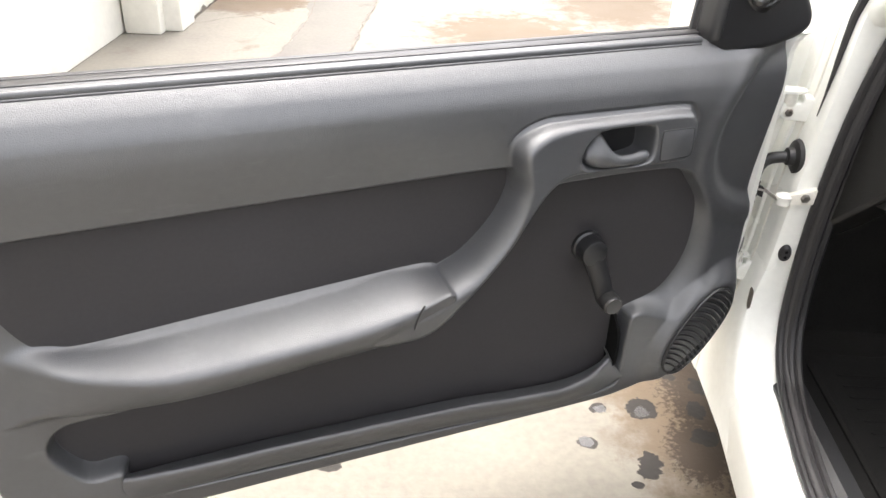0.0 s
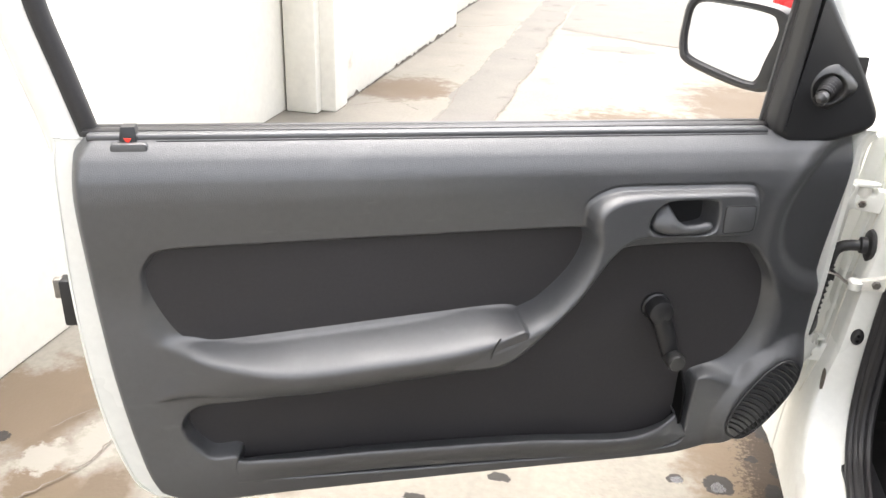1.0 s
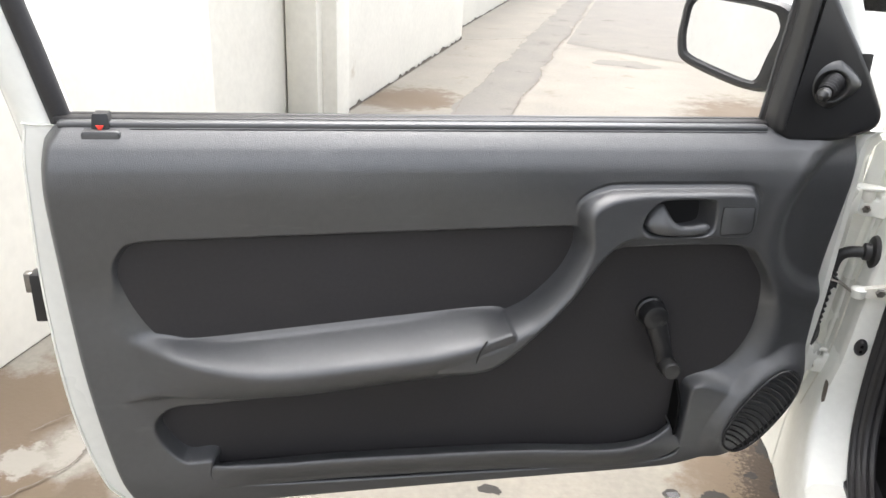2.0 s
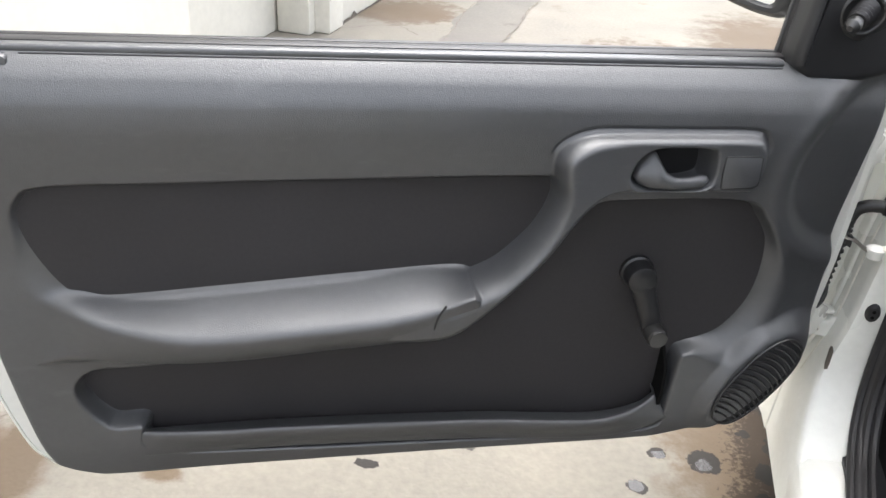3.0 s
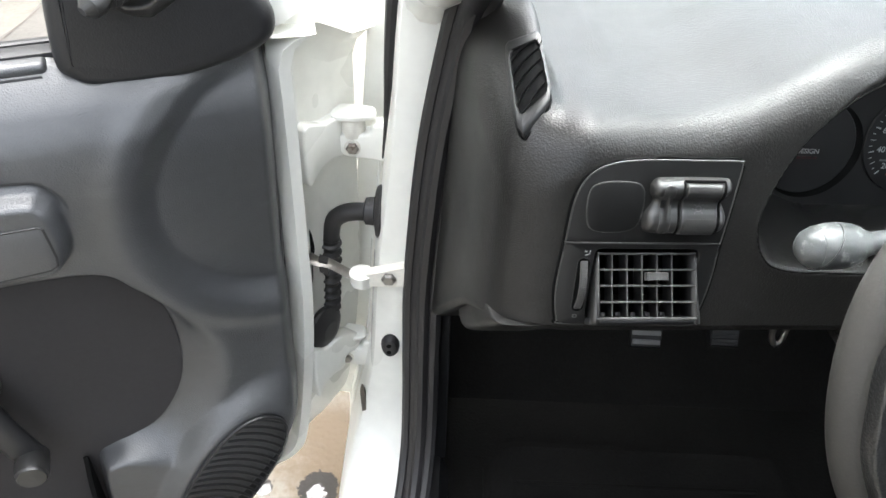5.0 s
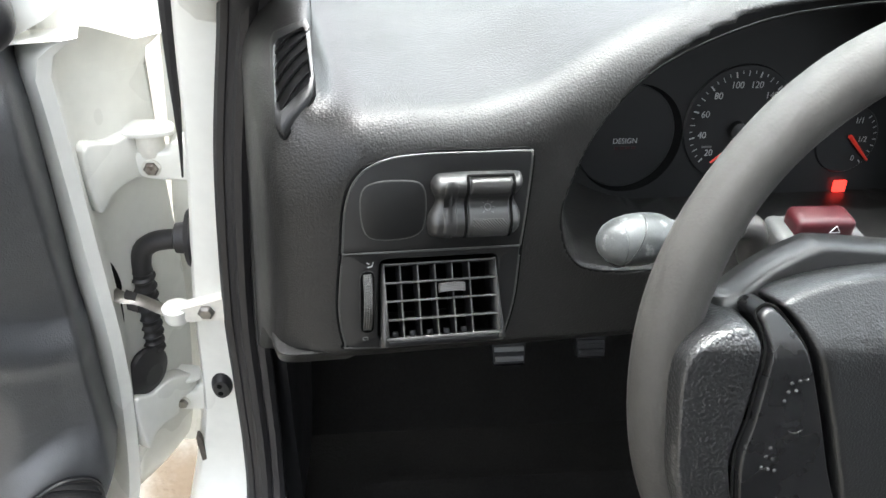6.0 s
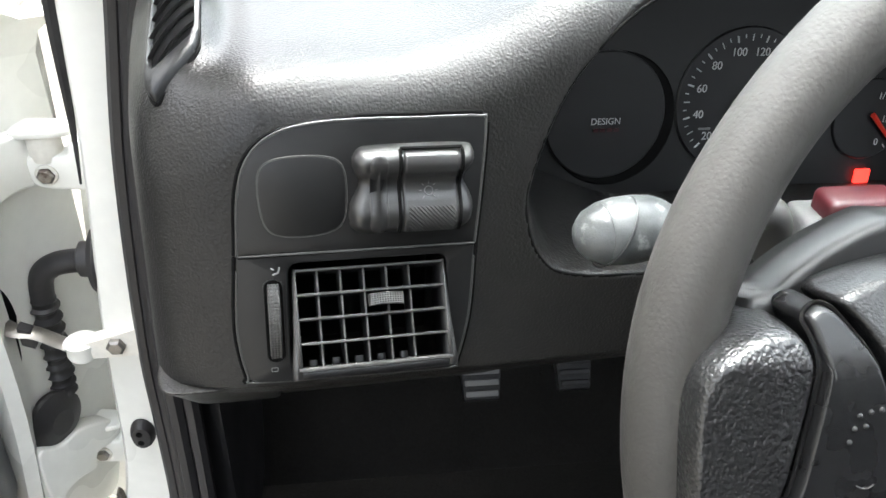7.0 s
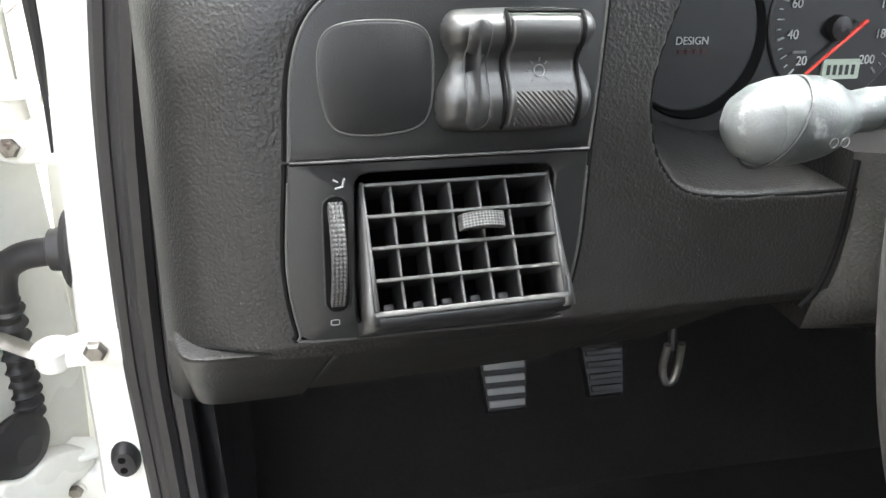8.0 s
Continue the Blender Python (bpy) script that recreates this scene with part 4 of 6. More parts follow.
part("toe_board", loft([[(0.73, 1.45, 0.24), (0.73, 1.73, 0.62), (0.73, 1.75, 0.60), (0.73, 1.47, 0.22)], [(2.15, 1.45, 0.24), (2.15, 1.73, 0.62), (2.15, 1.75, 0.60), (2.15, 1.47, 0.22)]]), CARPET, body, "black carpet toe board")
part("rear_pillar", rbox((0.58, -0.42, 0.2), (0.70, -0.32, 1.42), 0.02), PAINT, body)
part("rear_quarter", rbox((0.56, -1.3, 0.2), (0.68, -0.33, 0.95), 0.02), PAINT, body)
part("kick_panel", loft([[(0.722, y, z0), (0.742, y, z0), (0.742, y, 0.93), (0.722, y, 0.93)] for y, z0 in ((1.285, 0.30), (1.40, 0.26), (1.75, 0.24))]), BLACK, body, "black kick panel")
wsv = [[(0.80, 1.62, 0.985), (0.88, 0.66, 1.40), (0.88, 0.665, 1.404), (0.80, 1.625, 0.989)], [(2.10, 1.62, 0.985), (1.98, 0.66, 1.40), (1.98, 0.665, 1.404), (2.10, 1.625, 0.989)]]
ws = part("windscreen", loft(wsv), GLASS, body, "clear windscreen", smooth=False)
ws.visible_shadow = False

# door seal: a fat bead and two lips along pillar and sill
core = [(0.835, 0.80, 1.285), (0.805, 0.96, 1.19), (0.780, 1.10, 1.105), (0.762, 1.205, 1.03), (0.748, 1.256, 0.97), (0.724, 1.268, 0.83), (0.709, 1.268, 0.66), (0.706, 1.268, 0.55), (0.705, 1.262, 0.45), (0.703, 1.240, 0.37), (0.696, 1.18, 0.318), (0.681, 1.07, 0.300), (0.664, 0.92, 0.295), (0.656, 0.7, 0.294), (0.655, 0.3, 0.294), (0.655, -0.3, 0.294)]
seal_path = spline(core, 8, closed=False)
seal = part("door_seal", tube(seal_path, 0.0145, 10), RUBBER, body, "black rubber door seal")
for off, r in (((-0.0145, -0.001, 0.004), 0.0075), ((0.003, -0.010, 0.005), 0.0085), ((0.017, -0.008, 0.006), 0.0085)):
    part("seal_lip", tube(seal_path + np.array(off), r, 8), RUBBER, seal)
part("sill_trim", loft([[(0.668, y, 0.24), (0.672, y, 0.30), (0.700, y, 0.312), (0.735, y, 0.300), (0.75, y, 0.23)] for y in (1.30, 1.2, 1.0, 0.6, -0.3)]), BLACK, body, "black plastic sill trim")


# the slanted front end of the open door carries hinge leaves, strap slot and wiring boot
END0, END1 = Vector((0.576, 1.2974, 0)), Vector((0.6216, 1.3788, 0))
END_N = Vector((0.8726, -0.4883, 0))


def on_end(f, z, lift):
    return tuple(END0.lerp(END1, f) + END_N * lift + Vector((0, 0, z)))


def end_plate(outline, lift, depth, bevel=0.003):
    bm = prism(outline, 0.0, depth, bevel, 3)
    for v in bm.verts:
        v.co = Vector(on_end(v.co.x / 0.0932, v.co.z, lift - v.co.y))
    bmesh.ops.recalc_face_normals(bm, faces=bm.faces)
    return bm


def hinge(px, py, pz, leaf):
    h = part("hinge", end_plate(spline([(f * 0.0932, z) for f, z in leaf], 4), 0.018, 0.022), PAINT, body, "white painted steel door hinge")
    x, y = px, py
    part("knuckle", lathe([(0.0135, -0.022), (0.0140, -0.020), (0.0140, -0.003), (0.0125, 0.0)], (x, y, pz), "z", 24), GRIMY, h)
    part("tab", prism(spline([(-0.022, -0.013), (-0.010, -0.016), (0.012, -0.013), (0.022, -0.008), (0.024, 0.008), (0.010, 0.014), (-0.012, 0.016), (-0.024, 0.012)], 4), 0, 0.006, 0.0015), PAINT, h).matrix_local = Matrix.Translation((x + 0.002, y, pz + 0.001)) @ pose(0, 0, 0, 90, 0, 0)
    part("pin", lathe([(0.0085, 0.0), (0.0085, 0.0035), (0.006, 0.005), (0.0035, 0.0042), (0.0015, 0.0042)], (x, y - 0.001, pz + 0.001), "z", 18), PAINT, h)
    part("pin_end", lathe([(0.0032, 0.0), (0.0030, 0.0012)], (x, y - 0.001, pz + 0.0052), "z", 12), GRIMY, h)
    bk_ = spline([(-0.013, -0.024), (-0.014, -0.052), (-0.002, -0.060), (0.018, -0.062), (0.044, -0.062), (0.046, -0.020), (0.034, -0.010), (0.022, -0.012), (0.018, -0.024)], 3)
    part("pillar_leaf", prism([(x + a_x, pz + 0.004 + 0.85 * a_z) for a_x, a_z in bk_], y - 0.012, y + 0.010, 0.0035, 3), PAINT, h)
    part("bolt", lathe([(0.0075, 0.001), (0.0075, -0.004), (0.0055, -0.006), (0.002, -0.006)], (x + 0.000, y - 0.012, pz - 0.033), "y", 6), CHROME, h, "bare steel bolt head")
    part("washer", lathe([(0.0095, 0.001), (0.0095, -0.0012), (0.008, -0.0018)], (x + 0.000, y - 0.012, pz - 0.033), "y", 18), GRIMY, h)
    part("shadow_gap", rbox((x - 0.020, y - 0.004, pz - 0.032), (x - 0.012, y + 0.008, pz - 0.022), 0.003), VOID, h)
    return h


hinge(0.627, 1.340, 0.826, [(-0.12, 0.840), (0.25, 0.832), (0.41, 0.831), (0.60, 0.830), (0.88, 0.822), (0.90, 0.795), (0.64, 0.800), (0.58, 0.780), (0.36, 0.784), (0.10, 0.782), (-0.12, 0.772)])
hinge(0.602, 1.340, 0.489, [(-0.36, 0.530), (-0.09, 0.520), (0.10, 0.520), (0.30, 0.514), (0.62, 0.492), (0.62, 0.468), (0.30, 0.474), (0.23, 0.458), (-0.02, 0.464), (-0.20, 0.462), (-0.36, 0.452)])
# upper front corner of the door, above the hinge
part("door_corner", end_plate([(-0.010, 0.925), (-0.010, 1.050), (0.060, 1.060), (0.092, 1.000), (0.092, 0.905)], 0.0015, 0.012, 0.002), PAINT, body, "white painted front corner of the door")
# wiring boot
bp = spline([(0.668, 1.312, 0.712), (0.650, 1.316, 0.712), (0.632, 1.320, 0.711), (0.613, 1.322, 0.706), (0.600, 1.322, 0.694), (0.5945, 1.322, 0.668), (0.592, 1.322, 0.630), (0.589, 1.322, 0.590), (0.5865, 1.320, 0.558), (0.581, 1.318, 0.541), (0.570, 1.314, 0.535)], 16, closed=False)
rad = [0.0108 + (0.0036 * max(0, math.sin(i * 1.15)) if 78 < i < 132 else 0) for i in range(len(bp))]
boot = part("wiring_boot", tube(bp, rad, 18), RUBBER, body, "black ribbed rubber wiring boot")
part("boot_flange", lathe([(0.012, -0.012), (0.016, -0.010), (0.017, 0.0), (0.030, 0.003), (0.033, 0.008), (0.030, 0.014)], (0.650, 1.3175, 0.714), "x", 24), RUBBER, boot)
bf = part("boot_flange", lathe([(0.013, 0.012), (0.022, 0.009), (0.030, 0.004), (0.031, 0.0), (0.028, -0.006)], (0, 0, 0), "z", 24), RUBBER, boot)
bf.matrix_local = Matrix.Translation(on_end(0.03, 0.541, 0.004)) @ END_N.to_track_quat("Z", "Y").to_matrix().to_4x4()
# check strap with its slot in the door end
# flat near-black plate paints the slot's dark inside
slot = part("strap_slot", end_plate(spline([(f * 0.0932, z) for f, z in ((-0.05, 0.704), (0.01, 0.690), (0.03, 0.668), (-0.02, 0.655), (-0.06, 0.627), (-0.15, 0.612), (-0.15, 0.635), (-0.12, 0.655), (-0.10, 0.690))], 4), 0.002, 0.004, 0.0), VOID, body, "dark slot in the door end")
strap = part("check_strap", tube(spline([(0.566, 1.290, 0.669), (0.583, 1.279, 0.668), (0.600, 1.279, 0.664), (0.622, 1.279, 0.650), (0.636, 1.276, 0.648)], 5, closed=False), 0.0085, 8, squash=0.3), CHROME, body, "greasy steel door check strap")
part("strap_guide", loft([[(0.588 + 0.010 * k, 1.278 - 0.004, 0.674 - 0.010 * k * 0.5), (0.588 + 0.010 * k, 1.278 + 0.006, 0.674 - 0.010 * k * 0.5), (0.588 + 0.010 * k, 1.278 + 0.006, 0.655 - 0.010 * k * 0.5), (0.588 + 0.010 * k, 1.278 - 0.004, 0.655 - 0.010 * k * 0.5)] for k in (0, 1)]), RUBBER, strap)
part("strap_pin", lathe([(0.004, -0.012), (0.013, -0.011), (0.014, -0.007), (0.0135, -0.001), (0.0145, 0.002), (0.0145, 0.005), (0.010, 0.008), (0.005, 0.009)], (0.637, 1.275, 0.651), "z", 20), PAINT, strap, "white painted strap bush")
part("strap_bracket", loft([[(0.640, 1.266, 0.658), (0.690, 1.264, 0.674), (0.690, 1.279, 0.674), (0.640, 1.280, 0.658)], [(0.640, 1.266, 0.642), (0.690, 1.264, 0.645), (0.690, 1.279, 0.645), (0.640, 1.280, 0.642)]]), GRIMY, strap)
part("bracket_bolt", lathe([(0.0085, 0), (0.0085, -0.004), (0.006, -0.006), (0.003, -0.006)], (0.670, 1.265, 0.657), "y", 6), CHROME, strap)
stop = lathe([(0.006, -0.016), (0.012, -0.015), (0.0155, -0.008), (0.0165, -0.002), (0.0165, 0.002)], (0, 0, 0), "y", 20)
stop = part("door_stop", ([(0.668 + v[0] * 0.72, 1.279 + v[1] * 0.7, 0.536 + v[2] * 1.08) for v in stop[0]], stop[1]), RUBBER, body, "black rubber door stop")
for dz_ in (-0.005, 0.006):
    part("stop_hole", lathe([(0.0032, 0.0), (0.0030, -0.0012)], (0.667, 1.2685, 0.536 + dz_), "y", 12), VOID, stop)
part("rust_hole", prism(spline([(0.6255, 0.448), (0.631, 0.446), (0.632, 0.41), (0.630, 0.368), (0.6285, 0.368), (0.627, 0.40)], 4)[::-1], 1.2765, 1.284), CRACK, body, "dark rusty drain gap below the hinge")

# ---- dashboard ----
ex = Vector((1, 0.11, -0.05)).normalized()
ez = Vector((0.04, 0.2, 1.0))
ez = (ez - ez.dot(ex) * ex).normalized()
ey = ez.cross(ex)
DASHM = Matrix(((ex.x, ey.x, ez.x, 0.885), (ex.y, ey.y, ez.y, 1.037), (ex.z, ey.z, ez.z, 0.90), (0, 0, 0, 1)))
# dash axes: x along the dash, y forward into the car's nose, z up
dash = thing("dashboard", DASHM, "black grained plastic car dashboard", "dashboard")
HOOD = spline([(0.086, 0.030), (0.086, 0.008), (0.094, -0.012), (0.112, -0.024), (0.16, -0.027), (0.30, -0.027), (0.44, -0.027), (0.475, -0.02), (0.49, 0.0), (0.49, 0.035), (0.475, 0.075), (0.44, 0.115),
               (0.39, 0.142), (0.31, 0.156), (0.235, 0.150), (0.187, 0.138), (0.142, 0.117), (0.116, 0.094), (0.099, 0.069)], 6)
# plan of the fascia: along the side wall, round the corner, along the front
plan = list(spline([(-0.130, 0.34), (-0.123, 0.24), (-0.115, 0.12), (-0.109, 0.055), (-0.100, 0.024), (-0.082, 0.008), (-0.055, 0.001), (-0.03, 0.0)], 18, closed=False))
plan += [np.array((x, 0.0)) for x in np.arange(-0.028, 0.50, 0.0022)] + [np.array((x, 0.0)) for x in np.arange(0.51, 1.22, 0.02)]
plan = np.array(plan)
tang = np.gradient(plan, axis=0)
tang /= np.linalg.norm(tang, axis=1)[:, None]
nin = np.stack([-tang[:, 1], tang[:, 0]], -1)
qs = curve(plan[:, 0], [-0.18, -0.105, -0.075, 0.0, 0.05, 0.078, 0.114, 0.15, 0.20, 0.26, 0.32, 0.40, 0.46, 0.52, 0.6, 1.3], [0.10, 0.100, 0.090, 0.089, 0.096, 0.109, 0.130, 0.146, 0.160, 0.170, 0.173, 0.168, 0.15, 0.125, 0.11, 0.10])
qs = qs + 0.31 * np.clip(plan[:, 1] - 0.008, 0, 0.16)
qs = np.convolve(np.pad(qs, 9, mode="edge"), np.ones(19) / 19, mode="valid")
low = curve(plan[:, 1], [0.0, 0.012, 0.03, 0.055, 0.09, 0.13, 0.20, 0.30, 0.36], [-0.0745, -0.0760, -0.0830, -0.0910, -0.106, -0.127, -0.176, -0.248, -0.285])
rows = [(nin * 0.06, low - 0.008), (nin * 0.014, low - 0.008), (nin * 0.0062, low - 0.0076), (nin * 0.0056, low - 0.007), (nin * 0.0034, low - 0.005), (nin * 0.001, low - 0.0015)]
R_ = 0.034 + 0.036 * (1 - sstep(-0.105, -0.045, plan[:, 0])) + 0.022 * sstep(0.08, 0.22, plan[:, 0])
Rh = R_
over = np.stack([np.maximum(plan[:, 0], -0.01) - plan[:, 0], np.maximum(plan[:, 1], 0.11) - plan[:, 1]], -1)
over /= np.linalg.norm(over, axis=1)[:, None]  # inwards and over the top, fanned round the corner
for f in np.linspace(0, 1, 100):
    rows.append((nin * 0.0, low + f * (qs - R_ - low)))
for a in np.linspace(0, 78, 16)[1:]:
    rows.append((over * (Rh * (1 - math.cos(radians(a))))[:, None], qs - R_ + R_ * math.sin(radians(a))))
P = np.array([np.stack([(plan + off)[:, 0], (plan + off)[:, 1], q], -1) for off, q in rows])
last = P[-1]
tgt = np.stack([np.maximum(plan[:, 0], -0.10), np.full(len(plan), 0.60), 0.165 + 0.02 * sstep(0.1, 0.3, plan[:, 0])], -1)
for w in (0.03, 0.07, 0.13, 0.2, 0.3, 0.45, 0.65, 0.85, 1.0):
    row = last * (1 - w) + tgt * w
    row[:, 2] += 0.008 * math.sin(math.pi * min(1, w * 1.6))
    P = np.concatenate([P, row[None]])
# even out the moulding where side and front meet on top
lo_r = 6 + 90
wgt = (sstep(lo_r, lo_r + 12, np.arange(P.shape[0]))[:, None] * (1 - sstep(-0.045, -0.005, plan[:, 0]))[None])[1:-1, 1:-1, None]
for _ in range(16):
    avg = 0.25 * (P[:-2, 1:-1] + P[2:, 1:-1] + P[1:-1, :-2] + P[1:-1, 2:])
    P[1:-1, 1:-1] += wgt * (avg - P[1:-1, 1:-1])
# cluster recess and vent well
dq = sdf(P[..., 0], P[..., 2], HOOD)
facey = P[..., 1] < 0.035
P[..., 1] += np.where(facey & (P[..., 0] > 0.05), 0.128 * np.clip(1 - sstep(-0.005 - 0.033 * (1 - sstep(0.10, 0.20, P[..., 0])), 0.0, dq), 0, 1) ** 0.8, 0)
WELL = rrect(-0.0365, -0.0665, 0.0435, -0.0055, 0.005)
dw = sdf(P[..., 0], P[..., 2], WELL)
P[..., 1] += np.where((P[..., 1] < 0.01) & (P[..., 0] > -0.05), 0.030 * (1 - sstep(-0.004, 0.0, dw)), 0)
FASCIA = grid_mesh(P)
part("fascia", FASCIA, DASH, dash, "black grained dashboard moulding", smooth="all")
# strip under the moulding, in two lengths with a step between them


def under_strip(plan_pts, z0, z1, label):
    p = np.array(plan_pts)
    back_p = [(x + 0.004, 0.060) for x, y in plan_pts if y < 0.05]
    o = [tuple(v) for v in spline(p, 5, closed=False)] + back_p[::-1]
    bm = prism([(x, y) for x, y in o], z0, z1, 0.003, 3)
    for v in bm.verts:
        v.co = Vector((v.co.x, v.co.z + 1.46 * (z1 - v.co.y), v.co.y))
    bmesh.ops.recalc_face_normals(bm, faces=bm.faces)
    return part("under_strip", bm, DASH, dash, label)


under_strip([(-0.1065, 0.042), (-0.1065, 0.026), (-0.1040, 0.012), (-0.098, 0.0055), (-0.085, 0.0035), (-0.060, 0.0030), (-0.0415, 0.0030)], -0.1840, -0.0770, "grained strip under the dashboard's corner")
under_strip([(-0.0400, 0.0075), (0.0, 0.0075), (0.04, 0.0075), (0.08, 0.0075), (0.118, 0.0075)], -0.1800, -0.0770, "set-back strip under the switch panel")
under_strip([(0.119, 0.0085), (0.14, 0.0085), (0.16, 0.0085), (0.178, 0.0085)], -0.1600, -0.0770, "set-back strip beside the steering column")
# joint beside the column and along the lower edge of the gauge surround
part("panel_joint", tube(spline([(0.1925, -0.0005, -0.0130), (0.1915, -0.0005, -0.032), (0.1895, -0.0005, -0.052), (0.1830, -0.0005, -0.074), (0.1754, 0.0005, -0.0830)], 5, closed=False), 0.0016, 6), VOID, dash)
cowl = []
for z, k in ((-0.0100, 0.55), (-0.022, 0.80), (-0.040, 1.0), (-0.060, 1.0), (-0.076, 0.85), (-0.090, 0.55), (-0.096, 0.25)):
    x0 = 0.1935 - 0.30 * max(0.0, -0.052 - z)
    cowl.append([(x0 + (0.235 + 0.30 * max(0.0, -0.052 - z)) * f, 0.003 - 0.060 * k * math.sin(math.pi * f) ** 0.8, z) for f in np.linspace(0, 1, 22)] + [(0.42, 0.05, z), (x0 + 0.01, 0.05, z)])
part("column_cowl", loft(cowl), DASH, dash, "dark curved cowl under the steering column")
part("hood_edge", tube([(x, 0.0010, z) for x, z in HOOD], 0.0010, 6, closed=True), VOID, dash)

# switch panel: upper plate and lower frame round the vent
UPPER = spline([(-0.0595, 0.0), (-0.057, 0.032), (-0.050, 0.050), (-0.036, 0.060), (-0.012, 0.064), (0.03, 0.0645), (0.057, 0.0645), (0.0605, 0.061), (0.0595, 0.03), (0.0575, 0.0)], 6, closed=False)
pan = part("switch_panel", prism(UPPER[::-1], -0.0025, 0.004, 0.0010), DASHLOW, dash, "black switch panel with thin edge line")
LOWER = spline([(0.0575, -0.0012), (0.056, -0.04), (0.0505, -0.068), (0.046, -0.0725), (0.0, -0.072), (-0.054, -0.0705), (-0.0585, -0.066), (-0.062, -0.04), (-0.0597, -0.0012)], 6, closed=False)


def ray_out(poly, c, a):
    d = np.array((math.cos(a), math.sin(a)))
    best = 0.0
    for i in range(len(poly)):
        p, q = np.array(poly[i]) - c, np.array(poly[(i + 1) % len(poly)]) - c
        e = q - p
        den = d[0] * e[1] - d[1] * e[0]
        if abs(den) > 1e-12:
            t = (p[0] * e[1] - p[1] * e[0]) / den
            u = (p[0] * d[1] - p[1] * d[0]) / den
            if t > 0 and -1e-6 <= u <= 1 + 1e-6:
                best = max(best, t)
    return c + d * best


cc = np.array((0.0035, -0.036))
angs = sorted(list(np.linspace(0, 2 * math.pi, 100)[:-1]) + [math.atan2(v[1] - cc[1], v[0] - cc[0]) % (2 * math.pi) for v in list(LOWER)[::6]])
outer = [ray_out(LOWER, cc, a) for a in angs]
inner = [ray_out(WELL, cc, a) for a in angs]
frame_secs = [[(p[0], y, p[1]) for p in src] for src, y in ((outer, 0.004), (outer, -0.0018), ([o + (cc - o) * 0.015 for o in outer], -0.0025), ([i_ + (i_ - cc) * 0.02 for i_ in inner], -0.0025), (inner, -0.0018), (inner, 0.012))]
part("vent_panel", loft(frame_secs, cap=False), DASHLOW, dash, "black panel round the air vent")
# pale bead puts the highlight of the panel's edge into its colour
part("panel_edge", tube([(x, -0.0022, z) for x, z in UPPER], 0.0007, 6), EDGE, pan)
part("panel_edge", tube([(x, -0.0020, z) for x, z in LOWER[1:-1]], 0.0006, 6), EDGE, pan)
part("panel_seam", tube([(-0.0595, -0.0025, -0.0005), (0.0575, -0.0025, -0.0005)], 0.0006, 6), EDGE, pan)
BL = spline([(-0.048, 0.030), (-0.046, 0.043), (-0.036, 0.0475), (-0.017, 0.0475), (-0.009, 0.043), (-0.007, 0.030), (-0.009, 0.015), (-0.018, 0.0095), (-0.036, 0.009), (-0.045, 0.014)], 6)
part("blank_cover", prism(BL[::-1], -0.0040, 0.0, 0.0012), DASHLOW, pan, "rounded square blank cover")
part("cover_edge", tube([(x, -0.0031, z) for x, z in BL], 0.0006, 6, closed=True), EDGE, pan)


# light switch: one waisted block that carries the dimmer slide and the rocker
def waist(z):
    return curve(np.asarray(z, float), [0.0060, 0.0078, 0.0100, 0.0150, 0.0200, 0.0260, 0.0310, 0.0340, 0.0370, 0.0410, 0.0450, 0.0490, 0.0518, 0.0535, 0.0550],
                 [0.0004, 0.0022, 0.0056, 0.0092, 0.0102, 0.0080, 0.0052, 0.0046, 0.0058, 0.0092, 0.0104, 0.0094, 0.0062, 0.0022, 0.0004])


def moulded(x0, x1, z0, z1, outline, soft_edge, height, nx=90, nz=90):
    """A rounded relief inside an outline, sunk outside it."""
    gx, gz = np.meshgrid(np.linspace(x0, x1, nx), np.linspace(z0, z1, nz))
    f = np.clip(-sdf(gx, gz, outline) / soft_edge, 0, 1)
    return grid_mesh(np.stack([gx, 0.0005 - (0.0025 + height(gz)) * (1 - (1 - f) ** 2.4) ** 0.5, gz], -1))


BLOCK = spline([(0.005, 0.0525), (-0.0015, 0.0510), (-0.0045, 0.0460), (-0.0038, 0.0400), (-0.0015, 0.0350), (-0.0030, 0.0300), (-0.0058, 0.0240), (-0.0062, 0.0150), (-0.0035, 0.0095), (0.003, 0.0072), (0.020, 0.0066), (0.040, 0.0066),
                (0.0500, 0.0085), (0.0545, 0.0140), (0.0552, 0.0230), (0.0525, 0.0300), (0.0505, 0.0345), (0.0530, 0.0400), (0.0550, 0.0450), (0.0540, 0.0500), (0.0500, 0.0525), (0.030, 0.0532)], 5)
part("switch_frame", moulded(-0.0085, 0.0575, 0.0045, 0.0555, BLOCK, 0.0068, waist), GLOSSY, pan, "satin waisted switch surround", smooth="all")
ROCK = rrect(0.0180, 0.0085, 0.0468, 0.0512, 0.0026)
rocker = part("light_switch", moulded(0.0165, 0.0483, 0.0070, 0.0527, ROCK, 0.0024, lambda z: waist(z) + 0.0016), GLOSSY, pan, "satin black light switch with bulb symbol", smooth="all")
lvl = lambda z, d=0.0: -0.0022 - d - float(waist(z))
for gx in (0.0176, 0.0472):
    part("switch_gap", tube([(gx, lvl(z, 0.0002), z) for z in np.linspace(0.0100, 0.0512, 30)], 0.0009, 6), VOID, pan)
part("switch_gap", tube([(x, lvl(0.0517, 0.0004), 0.0517) for x in np.linspace(0.0176, 0.0472, 6)], 0.0009, 6), VOID, pan)
